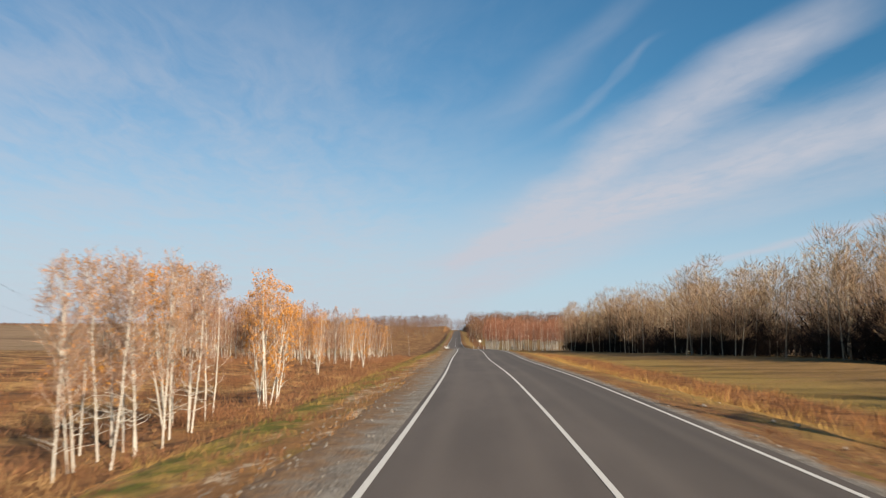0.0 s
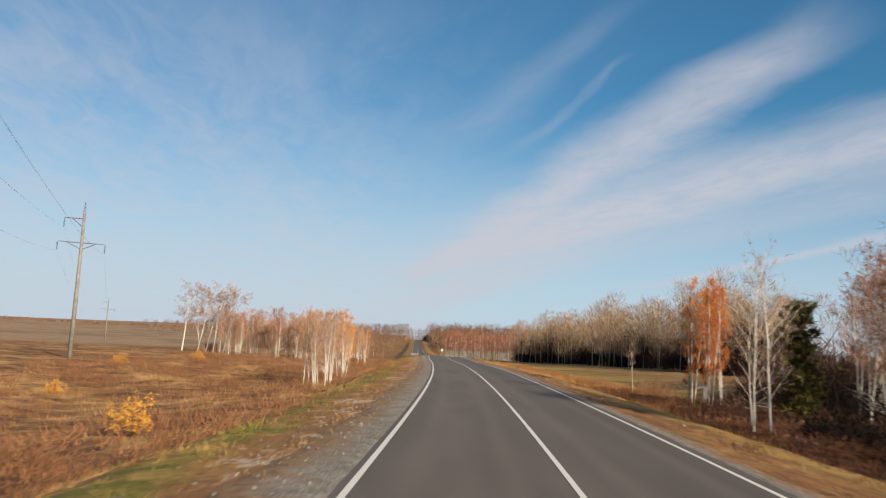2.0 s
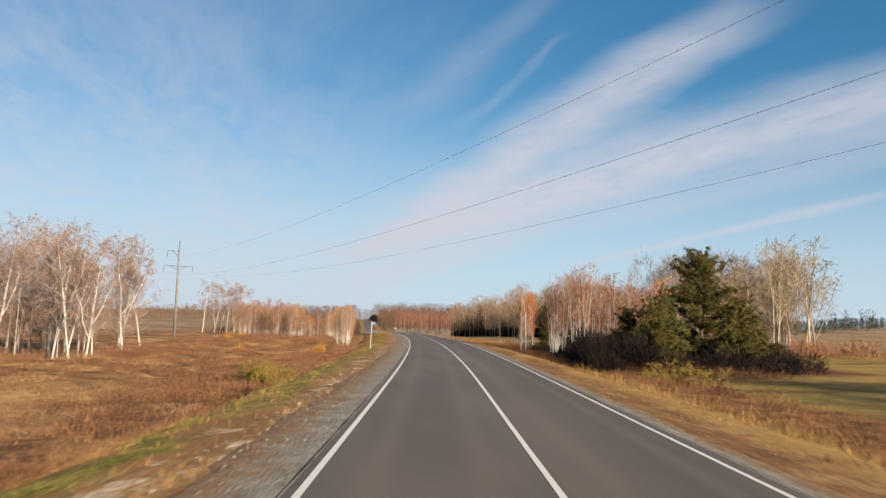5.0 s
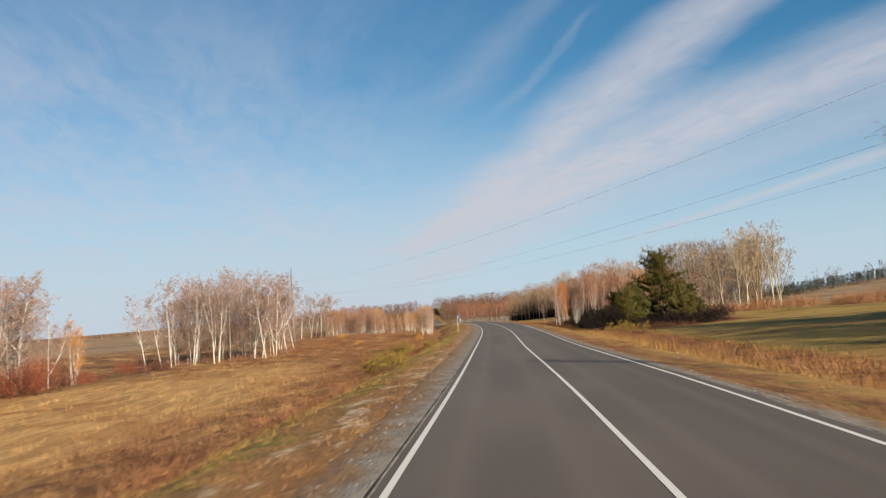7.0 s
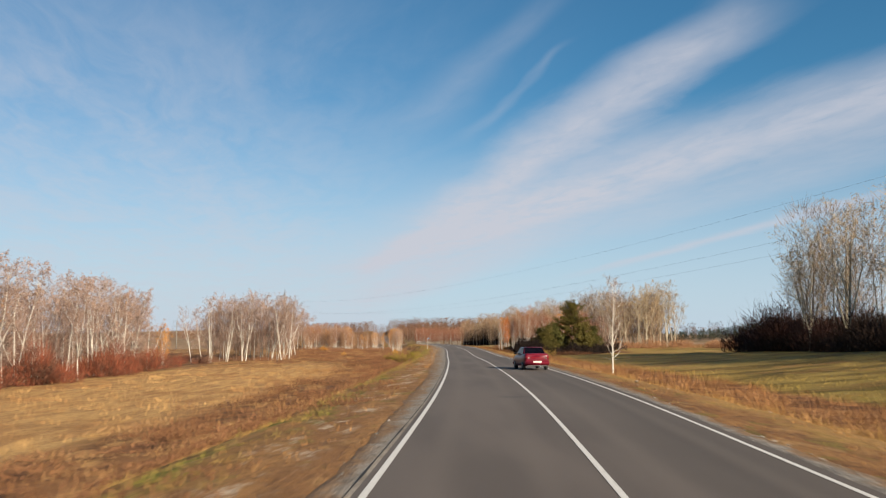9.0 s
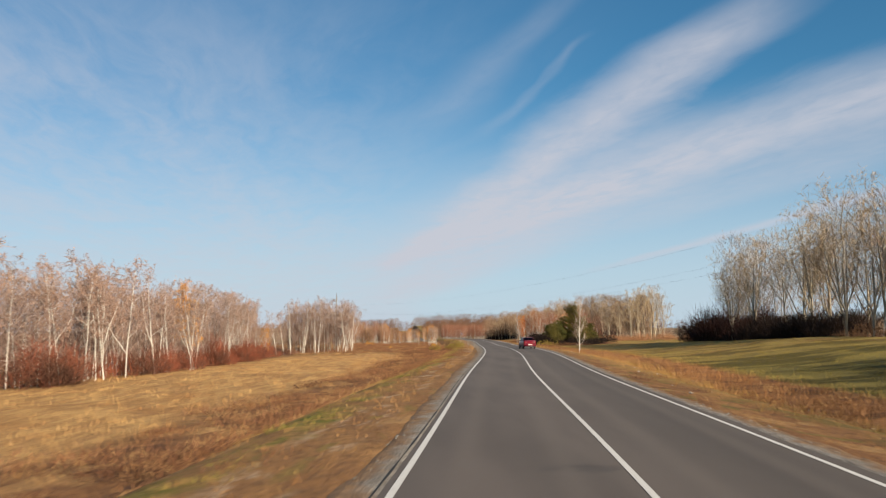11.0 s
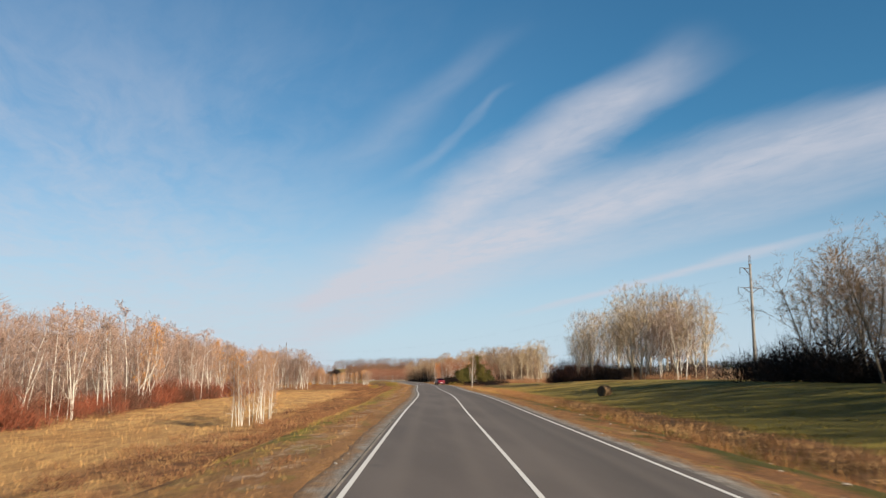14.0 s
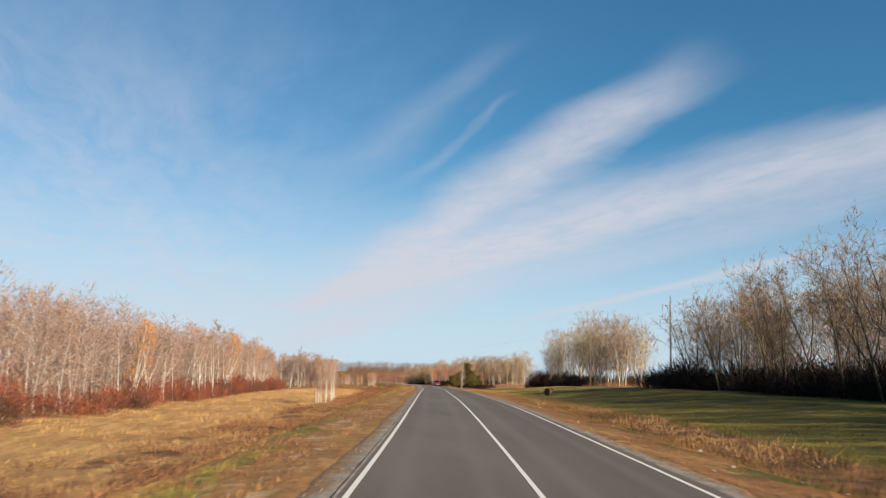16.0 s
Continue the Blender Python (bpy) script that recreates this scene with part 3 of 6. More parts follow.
# ---- plant geometry ----
class Geo:
    """Collects triangles of tubes, cones and leaves."""

    def __init__(self):
        self.v, self.f, self.n = [], [], 0

    def put(self, v, f):
        self.v.append(np.asarray(v, float))
        self.f.append(np.asarray(f, int) + self.n)
        self.n += len(v)

    def tube(self, pts, radii, sides=5):
        pts = np.asarray(pts, float)
        axis = pts[-1] - pts[0]
        axis = axis / (np.linalg.norm(axis) + 1e-9)
        u = np.cross(axis, (0.31, 0.87, 0.39))
        u /= np.linalg.norm(u) + 1e-9
        w = np.cross(axis, u)
        a = np.arange(sides) * 2 * np.pi / sides
        ring = np.cos(a)[:, None] * u + np.sin(a)[:, None] * w
        v = (pts[:, None, :] + np.asarray(radii)[:, None, None] * ring).reshape(-1, 3)
        f = []
        for k in range(len(pts) - 1):
            for j in range(sides):
                p, q = k * sides + j, k * sides + (j + 1) % sides
                f += [(p, q, q + sides), (p, q + sides, p + sides)]
        self.put(v, f)

    def limbs(self, b, m, e, r0, r1, r2):
        """Many three-sided limbs at once, each bent at its middle."""
        ax = e - b
        u = np.cross(ax, np.tile((0.31, 0.87, 0.39), (len(b), 1)))
        u /= np.linalg.norm(u, axis=1, keepdims=True) + 1e-9
        w = np.cross(ax / (np.linalg.norm(ax, axis=1, keepdims=True) + 1e-9), u)
        v = np.stack([p + r[:, None] * (math.cos(t) * u + math.sin(t) * w) for p, r in ((b, r0), (m, r1), (e, r2)) for t in (0, 2.094, 4.189)], 1).reshape(-1, 3)
        f = np.array([t for k in (0, 3) for j in range(3) for t in ((k + j, k + (j + 1) % 3, k + 3 + (j + 1) % 3), (k + j, k + 3 + (j + 1) % 3, k + 3 + j))])
        self.put(v, (f[None] + np.arange(len(b))[:, None, None] * 9).reshape(-1, 3))

    def cones(self, base, tip, r, closed=False):
        """Many tapering twigs at once: creased blades, or closed three-sided spikes."""
        base, tip = np.asarray(base, float), np.asarray(tip, float)
        r = np.broadcast_to(np.asarray(r, float), (len(base),))
        ax = tip - base
        ax = ax / (np.linalg.norm(ax, axis=1, keepdims=True) + 1e-9)
        u = np.cross(ax, np.tile((0.31, 0.87, 0.39), (len(base), 1)))
        u /= np.linalg.norm(u, axis=1, keepdims=True) + 1e-9
        w = np.cross(ax, u)
        v = [base + r[:, None] * (math.cos(t) * u + math.sin(t) * w) for t in (0, 2.094, 4.189)] + [tip]
        v = np.stack(v, 1).reshape(-1, 3)
        i = np.arange(len(base))[:, None, None] * 4
        self.put(v, (np.array([(0, 1, 3), (1, 2, 3), (2, 0, 3)][: 3 if closed else 2]) + i).reshape(-1, 3))

    def blades(self, base, tip, r):
        """Very fine twigs, one sliver each, turned all ways."""
        base, tip = np.asarray(base, float), np.asarray(tip, float)
        i = np.arange(len(base))
        ax = tip - base
        u = np.cross(ax, np.column_stack([np.sin(i * 2.4), np.cos(i * 2.4), np.sin(i * 1.3)]))
        u *= (r / (np.linalg.norm(u, axis=1) + 1e-9))[:, None]
        self.put(np.stack([base + u, base - u, tip], 1).reshape(-1, 3), i[:, None] * 3 + np.arange(3))

    def leaves(self, at, size, rng):
        """Small folded leaves: two triangles with a crease."""
        n = len(at)
        d = rng.normal(size=(n, 3))
        d /= np.linalg.norm(d, axis=1, keepdims=True)
        e = np.cross(d, rng.normal(size=(n, 3)))
        e /= np.linalg.norm(e, axis=1, keepdims=True)
        g = np.cross(d, e)
        s = size * rng.uniform(0.6, 1.3, (n, 1))
        v = np.stack([at, at + s * (0.5 * d + 0.36 * e + 0.1 * g), at + s * d, at + s * (0.5 * d - 0.36 * e + 0.1 * g)], 1).reshape(-1, 3)
        i = np.arange(n)[:, None, None] * 4
        self.put(v, (np.array([(0, 1, 2), (0, 2, 3)]) + i).reshape(-1, 3))

    def arrays(self):
        return np.concatenate(self.v), np.concatenate(self.f)

    def mesh(self, name, mat, smooth=False):
        return mesh_of(name, *self.arrays(), mat, smooth)


def unit(v):
    v = np.asarray(v, float)
    return v / (np.linalg.norm(v) + 1e-9)


def twigs_on(geo, rng, pts, n, length, droop, r=0.009, sub=3, spread=0.8, fuzz=0.0):
    """Twigs with side twigs along the outer part of a branch. Returns their tips."""
    pts = np.asarray(pts)
    u = rng.uniform(0.25, 1.0, n) * (len(pts) - 1)
    i = np.minimum(u.astype(int), len(pts) - 2)
    base = pts[i] + (u - i)[:, None] * (pts[i + 1] - pts[i])
    base = base + rng.normal(size=(n, 3)) * fuzz
    way = unit(pts[-1] - pts[0]) * 0.7 + rng.normal(size=(n, 3)) * spread
    way[:, 2] -= droop
    way /= np.linalg.norm(way, axis=1, keepdims=True)
    ln = length * rng.uniform(0.5, 1.2, (n, 1))
    tip = base + way * ln
    geo.blades(base, tip, r)
    tips = [tip]
    for _ in range(sub):
        b = base + (tip - base) * rng.uniform(0.25, 0.9, (n, 1))
        w = way + rng.normal(size=(n, 3)) * 0.55
        w[:, 2] -= droop * 0.6
        t = b + w * ln * rng.uniform(0.35, 0.7, (n, 1))
        geo.blades(b, t, r * 0.8)
        tips.append(t)
    return np.concatenate(tips)


def stem(rng, h, lean, wobble, n=7):
    u = np.linspace(0, 1, n)
    x = lean[0] * u + np.cumsum(rng.normal(0, wobble, n)) * u
    y = lean[1] * u + np.cumsum(rng.normal(0, wobble, n)) * u
    p = np.stack([x, y, u], -1) * h
    p[:, :2] -= p[0, :2]
    return p


def on(pts, u):
    u = u * (len(pts) - 1)
    i = min(int(u), len(pts) - 2)
    return pts[i] + (u - i) * (pts[i + 1] - pts[i])


def part(name, data, parent, label=""):
    ob = new(name, data)
    ob.parent = parent
    return tagged(ob, label)


def along_limb(P, i, u):
    """Points and directions on limbs P = (base, middle, end), limb i at the share u of its length."""
    b, m, e = (a[i] for a in P)
    low = (u < 0.5)[:, None]
    t = (2 * u - (u >= 0.5))[:, None]
    at = np.where(low, b + (m - b) * t, m + (e - m) * t)
    d = np.where(low, m - b, e - m)
    return at, d / (np.linalg.norm(d, axis=1, keepdims=True) + 1e-9)


def sprout(rng, P, n, u0, spread, up, share, curl):
    """n side limbs on each limb of P, shorter towards its end, bent upwards by curl."""
    i = np.repeat(np.arange(len(P[0])), n)
    u = rng.uniform(u0, 1.0, len(i))
    at, d = along_limb(P, i, u)
    side = rng.normal(size=(len(i), 3))
    side /= np.linalg.norm(side, axis=1, keepdims=True)
    d = d + side * spread + (0, 0, up)
    d /= np.linalg.norm(d, axis=1, keepdims=True)
    ln = np.linalg.norm(P[2] - P[0], axis=1)[i] * share * (1.2 - 0.6 * u) * rng.uniform(0.55, 1.25, len(i))
    ln = ln[:, None]
    m = at + d * ln * 0.5 + rng.normal(size=at.shape) * 0.05 * ln
    e = at + (d + (0, 0, curl)) * ln + rng.normal(size=at.shape) * 0.06 * ln
    return at, m, e


def crown_tree(seed, h, stems=1, lean=0.05, fork=0.0, first=0.3, n1=16, n2=4, n3=4, n4=4, l1=0.24, rise=0.7, curl=0.3, spread=0.75, up=0.12, droop=0.0,
               r0=None, limb=0.5, fat=0.012, low=3, egg=1.0, bark=None, twig=None, white=2, leaf=0, leaf_mat=None, leaf_size=0.09, share=(0.55, 0.62, 0.72), kind="birch"):
    """A bare tree: stems that fork, rising limbs, branches, and a haze of fine twigs; a few or many leaves left on them."""
    rng = np.random.default_rng(seed)
    wood, fine = Geo(), Geo()
    r0 = r0 or 0.0065 * h
    trunks = []
    for s in range(stems):
        if s == 0 or fork == 0.0:
            hs = h * (1.0 if s == 0 else rng.uniform(0.75, 1.0))
            pts = stem(rng, hs * 0.96, rng.normal(0, lean if s == 0 else lean * 1.6, 2), 0.010, 9)
            pts[:, :2] += rng.normal(0, 0.02 * h, 2) * (s > 0)
            r = r0 * (1.0 if s == 0 else 0.8)
            wood.cones(pts[:1] + (0, 0, 0.25), pts[:1] + (0, 0, -0.4), r * 1.25, True)
            u_at = 0.0
        else:
            u_at = fork * rng.uniform(0.35, 1.2)
            b = on(trunks[0][0], u_at)
            hs = h * (0.97 - u_at) * rng.uniform(0.72, 0.98)
            az = s * 2.4 + rng.uniform(-0.6, 0.6)
            out = rng.uniform(0.25, 0.65)
            v = np.linspace(0, 1, 9)
            bend = out * (v - 0.42 * v * v)
            pts = b + np.column_stack([np.cos(az) * bend, np.sin(az) * bend, v * (1 - 0.25 * out)]) * hs
            pts[1:] += np.cumsum(rng.normal(0, 0.006 * h, (8, 3)), 0) * (1, 1, 0.2)
            r = r0 * 0.68 * (1 - 0.5 * u_at)
        rad = r * (1 - np.linspace(0, 1, 9)) ** 0.75 + 0.007
        wood.tube(pts, rad, 6)
        trunks.append((pts, r, hs, u_at))
    B, M, E, RR = [], [], [], []
    for pts, r, hs, u_at in trunks:
        lo = max(0.10, (first - u_at) / (1 - u_at)) if u_at else first
        n = max(5, int(n1 * (1.0 if not u_at else 0.7)))
        for k in range(n):
            u = lo + (0.985 - lo) * (k + rng.uniform(0, 1)) / n
            top = (u - lo) / (1 - lo)
            b = on(pts, u)
            az = k * 2.4 + rng.uniform(-0.7, 0.7)
            shape = (0.35 + 0.65 * math.sin(math.pi * (0.15 + 0.6 * top))) * (1 - 0.55 * top ** 3)
            shape = egg * shape + (1 - egg) * (1.0 - 0.62 * top)
            ln = hs * l1 * shape * rng.uniform(0.6, 1.2)
            d = unit((math.cos(az), math.sin(az), rise * rng.uniform(0.6, 1.4) + 0.5 * top))
            m = b + d * ln * 0.5 + rng.normal(0, 0.08 * ln, 3)
            e = b + (d + np.array((0, 0, curl))) * ln + rng.normal(0, 0.05 * ln, 3)
            B.append(b), M.append(m), E.append(e), RR.append(max(0.010, r * limb * (1 - 0.65 * top)))
        for k in range(low):  # bare dead side branches low on the stem
            b = on(pts, rng.uniform(0.12, max(0.16, first)))
            az, ln = rng.uniform(0, 6.28), h * rng.uniform(0.05, 0.15)
            e = b + unit((math.cos(az), math.sin(az), rng.uniform(0.1, 0.8))) * ln
            wood.tube([b, (b + e) / 2 + rng.normal(0, 0.03, 3), e], [0.016, 0.011, 0.005], 3)
    L1 = tuple(np.array(a) for a in (B, M, E))
    RR = np.array(RR)
    wood.limbs(*L1, RR, RR * 0.62, np.full(len(RR), 0.007))
    tops = [(pts[i], pts[i + 1] * 0.5 + pts[i] * 0.5, pts[i + 1]) for pts, _, _, _ in trunks for i in (5, 6, 7)]
    L1t = tuple(np.concatenate([L1[k], np.array([t[k] for t in tops])]) for k in range(3))
    L2 = sprout(rng, L1t, n2, 0.28, spread, up, share[0], curl * 0.5)
    r2 = np.repeat(np.concatenate([RR, np.full(len(tops), RR.min())]), n2) * 0.32
    (wood if white > 1 else fine).cones(L2[0], L2[2], np.maximum(r2, fat * 0.9), True)
    both = tuple(np.concatenate([a, b]) for a, b in zip(L2, L1t))
    L3 = sprout(rng, both, n3, 0.2, spread * 1.1, up - droop * 0.4, share[1], -droop * 0.4)
    fine.blades(L3[0], L3[2], fat * 1.25)
    L4 = sprout(rng, L3, n4, 0.1, spread * 1.15, up - droop, share[2], -droop)
    fine.blades(L4[0], L4[2], fat)
    out = [("trunk", wood.mesh(kind + "_trunk", bark or M_BIRCH, True)), ("crown", fine.mesh(kind + "_crown", twig or M_TWIG))]
    if leaf:
        leafy = Geo()
        t = L4[2][rng.integers(0, len(L4[2]), leaf)] + rng.normal(0, 0.06, (leaf, 3))
        leafy.leaves(t, leaf_size, rng)
        out.append(("foliage", leafy.mesh(kind + "_foliage", leaf_mat)))
    return out


def pine(seed, h=12.5, wide=0.30):
    """Scots pine: uneven whorls of limbs that carry dense tufts of needles down to the ground."""
    rng = np.random.default_rng(seed)
    wood, needles = Geo(), Geo()
    pts = stem(rng, h, rng.normal(0, 0.02, 2), 0.006, 8)
    wood.tube(pts, 0.017 * h * (1 - np.linspace(0, 1, 8)) ** 0.8 + 0.015, 7)
    nw = int(h * 1.35)
    for k in range(nw):
        u = 0.06 + 0.92 * (k + 0.5) / nw
        b = on(pts, u)
        puff = 0.88 + 0.12 * math.sin(k * 1.1 + 0.6)
        for j in range(6):
            az = j * 1.047 + k * 0.6 + rng.uniform(-0.35, 0.35)
            ln = h * wide * min(1.0, (1.03 - u) ** 0.50 * (0.78 + 1.1 * min(u, 0.3))) * puff * rng.uniform(0.55, 1.15)
            d = unit((math.cos(az), math.sin(az), 0.10 + 0.8 * u * u + rng.uniform(-0.15, 0.15)))
            e = b + d * ln + np.array((0, 0, 0.14 * ln))
            wood.tube([b, (b + e) / 2 - (0, 0, 0.04 * ln), e], [0.035 * (1.1 - u) + 0.012, 0.02, 0.008], 3)
            n = max(6, int(ln * 8.5))
            w = rng.uniform(0.25, 1.05, (n, 1))
            c = b + (e - b) * w + rng.normal(0, 0.10 + 0.22 * w, (n, 3)) * (1, 1, 0.6)
            m = 14
            at = np.repeat(c, m, 0)
            way = rng.normal(size=(n * m, 3)) + (0, 0, 0.6)
            way /= np.linalg.norm(way, axis=1, keepdims=True)
            needles.cones(at, at + way * rng.uniform(0.22, 0.52, (n * m, 1)), 0.042)
    return [("trunk", wood.mesh("pine_trunk", M_PINEBARK, True)), ("foliage", needles.mesh("pine_foliage", M_NEEDLE))]


def thicket(seed, h=1.8, wide=1.6, mat=None, stems=26, leaf=0, leaf_mat=None, sub=2, per=5, fat=0.017, name="shrub"):
    """Dense shrub of many thin stems."""
    rng = np.random.default_rng(seed)
    wood, fine, leafy = Geo(), Geo(), Geo()
    tips = []
    for k in range(stems):
        az, out = rng.uniform(0, 6.28), rng.uniform(0, 1) ** 0.7
        b = np.array((math.cos(az), math.sin(az), 0)) * out * wide * 0.55 + (0, 0, -0.1)
        d = np.array((math.cos(az) * out * 0.5, math.sin(az) * out * 0.5, 1)) + rng.normal(0, 0.14, 3)
        e = b + unit(d) * h * rng.uniform(0.55, 1.05) * (1.05 - 0.35 * out)
        m = (b + e) / 2 + rng.normal(0, 0.06 * h, 3)
        wood.tube([b, m, e], [0.016, 0.011, 0.004], 3)
        tips.append(twigs_on(fine, rng, [b, m, e], per, 0.26 * h, -0.12, fat, sub, 0.75))
    fine.put(*wood.arrays())
    out = [("crown", fine.mesh(name + "_crown", mat))]
    if leaf:
        t = np.concatenate(tips)
        t = t[rng.integers(0, len(t), leaf)] + rng.normal(0, 0.05, (leaf, 3))
        leafy.leaves(t, 0.075, rng)
        out.append(("foliage", leafy.mesh(name + "_foliage", leaf_mat)))
    return out


STOCK = {}


def plant(key, maker, name, x, y, scale=1.0, turn=None, label="", category="tree", group="", sink=0.0, lean=0.0):
    """Sets a plant of that stock on the ground; the first is built, the others are copies that share its meshes."""
    m = pose(x, y, float(height(x, y)) - sink, lean, 0, random.uniform(0, 360) if turn is None else turn) @ Matrix.Diagonal((scale, scale, scale, 1))
    if key not in STOCK:
        ob = new(name)
        ob.empty_display_size = 0.2
        for pname, data in maker():
            part(pname, data, ob)
        ob.matrix_basis = m
        STOCK[key] = ob
    else:
        src = STOCK[key]
        keep = src.matrix_basis.copy()
        src.matrix_basis = Matrix.Identity(4)
        ob = copy_thing(src, m)
        src.matrix_basis = keep
    return tagged(ob, label, category, group)

# ---- trees beside the road ----
R = random.Random(7)


def slim(i, x, y, h, words="slender white-barked birch with bare pinkish twigs", group="roadside birches", **kw):
    """Young birch, few leaves."""
    k = i % 7
    return plant(("slim", k), lambda: crown_tree(100 + k, 7.0, 1 + (k % 3 == 1), 0.05, 0.0, 0.18 + 0.05 * (k * 3 % 5), 21, 3, 4, 4, 0.19, 1.0, 0.2, 0.85, r0=0.034, limb=0.36, fat=0.0075, low=7, white=1, leaf=100 + 100 * (k % 3), leaf_mat=M_ORANGE, leaf_size=0.075),
                 "birch", x, y, h / 7.0, label=words, group=group, **kw)


def golden(i, x, y, h, group="roadside birches"):
    k = i % 3
    return plant(("golden", k), lambda: crown_tree(120 + k, 7.0, 3, 0.07, 0.0, 0.20, 12, 3, 3, 3, 0.21, 0.9, 0.25, 0.8, r0=0.045, fat=0.008, white=1, leaf=1900, leaf_mat=M_ORANGE, leaf_size=0.095), "birch", x, y, h / 7.0,
                 label="white-stemmed birch with orange autumn leaves", group=group)


def rusty(i, x, y, h, group="roadside birches"):
    k = i % 2
    return plant(("rusty", k), lambda: crown_tree(130 + k, 8.0, 3, 0.045, 0.0, 0.16, 13, 3, 3, 3, 0.13, 1.3, 0.25, 0.8, r0=0.045, fat=0.008, white=1, leaf=9000, leaf_mat=M_RUST, leaf_size=0.060), "birch", x, y, h / 8.0,
                 label="narrow birch with dense rust-orange leaves", group=group)


def old_birch(i, x, y, h, group="grove birches", words="mature white birch, bare, with pale hanging twigs", **kw):
    k = i % 6
    return plant(("old", k), lambda: crown_tree(140 + k, 13.0, 2 + k % 2, 0.08, 0.30, 0.22, 12, 4, 4, 5, 0.31, 0.65, 0.10, 1.15, 0.05, droop=0.22, r0=0.100, limb=0.36, fat=0.0185, share=(0.58, 0.58, 0.58), white=1, twig=M_PALETWIG), "birch", x, y, h / 13.0,
                 label=words, group=group, **kw)


def bare_birch(i, x, y, h, group="birch wood"):
    k = i % 5
    return plant(("bare", k), lambda: crown_tree(160 + k, 10.0, 1 + k % 2, 0.07, 0.4 * (k % 2), 0.34, 12, 4, 4, 3, 0.25, 0.9, 0.14, 1.1, 0.08, droop=0.2, r0=0.052, fat=0.0195, low=2, white=1, twig=M_PALETWIG, leaf=70 if k == 0 else 0, leaf_mat=M_ORANGE, leaf_size=0.13), "birch", x, y, h / 10.0,
                 label="bare white-trunked birch of the wood edge", group=group)


def red_birch(i, x, y, h, group="small birch wood"):
    k = i % 4
    return plant(("reddish", k), lambda: crown_tree(260 + k, 9.0, 1 + k % 2, 0.05, 0.0, 0.26 + 0.05 * (k % 3), 16, 4, 4, 3, 0.20, 1.2, 0.2, 0.9, r0=0.044, limb=0.34, fat=0.0105, low=8, white=1, twig=M_REDDISH), "birch", x, y, h / 9.0,
                 label="white birch with a dense bare reddish-brown crown", group=group)


def tall(i, x, y, h, group="windbreak trees", **kw):
    k = i % 5
    return plant(("tall", k), lambda: crown_tree(180 + k, 16.0, 3 + k % 2, 0.06, 0.34, 0.30, 9, 4, 5, 4, 0.36, 0.75, 0.12, 1.2, 0.04, r0=0.15, limb=0.40, fat=0.0165, share=(0.56, 0.55, 0.55), low=2, egg=0.7, white=1, bark=M_GREYBARK, twig=M_GREYTWIG, kind="poplar"),
                 "poplar", x, y, h / 16.0, label="tall bare pale-barked poplar with leaning limbs and a broad twiggy crown", group=group, **kw)


def shaded_tall(i, x, y, h, group, **kw):
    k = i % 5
    return plant(("shaded_tall", k), lambda: crown_tree(185 + k, 16.0, 3 + k % 2, 0.07, 0.30, 0.24, 9, 4, 4, 4, 0.45, 0.50, 0.18, 1.0, r0=0.15, limb=0.38, fat=0.0180, low=3, egg=0.55, white=1, bark=M_WINDBARK, twig=M_WINDTWIG, kind="poplar"),
                 "poplar", x, y, h / 16.0, label="tall bare poplar with long leaning limbs, bark toned dark for shade", group=group, **kw)


def far_tall(i, x, y, h, group):
    k = i % 5
    return plant(("far_tall", k), lambda: crown_tree(190 + k, 16.0, 3, 0.06, 0.36, 0.34, 12, 4, 4, 4, 0.25, 0.60, 0.05, 1.35, 0.0, r0=0.15, limb=0.20, fat=0.0200, share=(0.58, 0.55, 0.55), low=0, egg=0.9, white=1, bark=M_GREYBARK, twig=M_GREYTWIG, kind="poplar"),
                 "poplar", x, y, h / 16.0, label="tall bare pale-barked poplar with leaning limbs and a broad twiggy crown", group=group)


def shrub(kind, i, x, y, s, words, group):
    mat = {"dark": M_DARKTWIG, "red": M_REDTWIG, "brown": M_BROWNTWIG}[kind]
    k = i % 3
    return plant(("shrub", kind, k), lambda: thicket(200 + k, 1.8, 2.0, mat, 24), "shrub", x, y, s, label=words, category="shrub", group=group)


def white_limbed(i, x, y, h, group):
    k = i % 3
    return plant(("limbed", k), lambda: crown_tree(240 + k, 8.5, 1, 0.03, 0.0, 0.16, 22, 3, 3, 3, 0.24, 0.75, 0.15, 0.7, r0=0.060, limb=0.40, fat=0.006, low=5, white=2), "birch", x, y, h / 8.5,
                 label="bare birch with bright white stem and spreading limbs", group=group)


# birch clump on the left slope
for i, (x, y, h) in enumerate(((-14.3, 23.8, 6.6), (-14.4, 25.2, 6.4), (-14.6, 27.2, 6.7), (-13.6, 26.0, 6.5), (-13.9, 28.4, 6.7), (-14.8, 29.6, 6.9), (-13.7, 30.4, 6.9),
                               (-14.3, 32.6, 7.0), (-14.2, 34.8, 7.1), (-15.0, 36.6, 7.2), (-15.6, 40.6, 7.3), (-15.9, 31.0, 7.0), (-16.4, 38.4, 7.3), (-16.0, 28.8, 6.8), (-16.2, 43.5, 7.3))):
    slim(i, x, y, h, group="birch clump on the slope")
for i, (x, y, h) in enumerate(((-15.2, 53.2, 7.9), (-14.7, 48.0, 7.6), (-16.2, 37.0, 7.0), (-15.6, 50.2, 7.4))):
    golden(i, x, y, h, "birch clump on the slope")
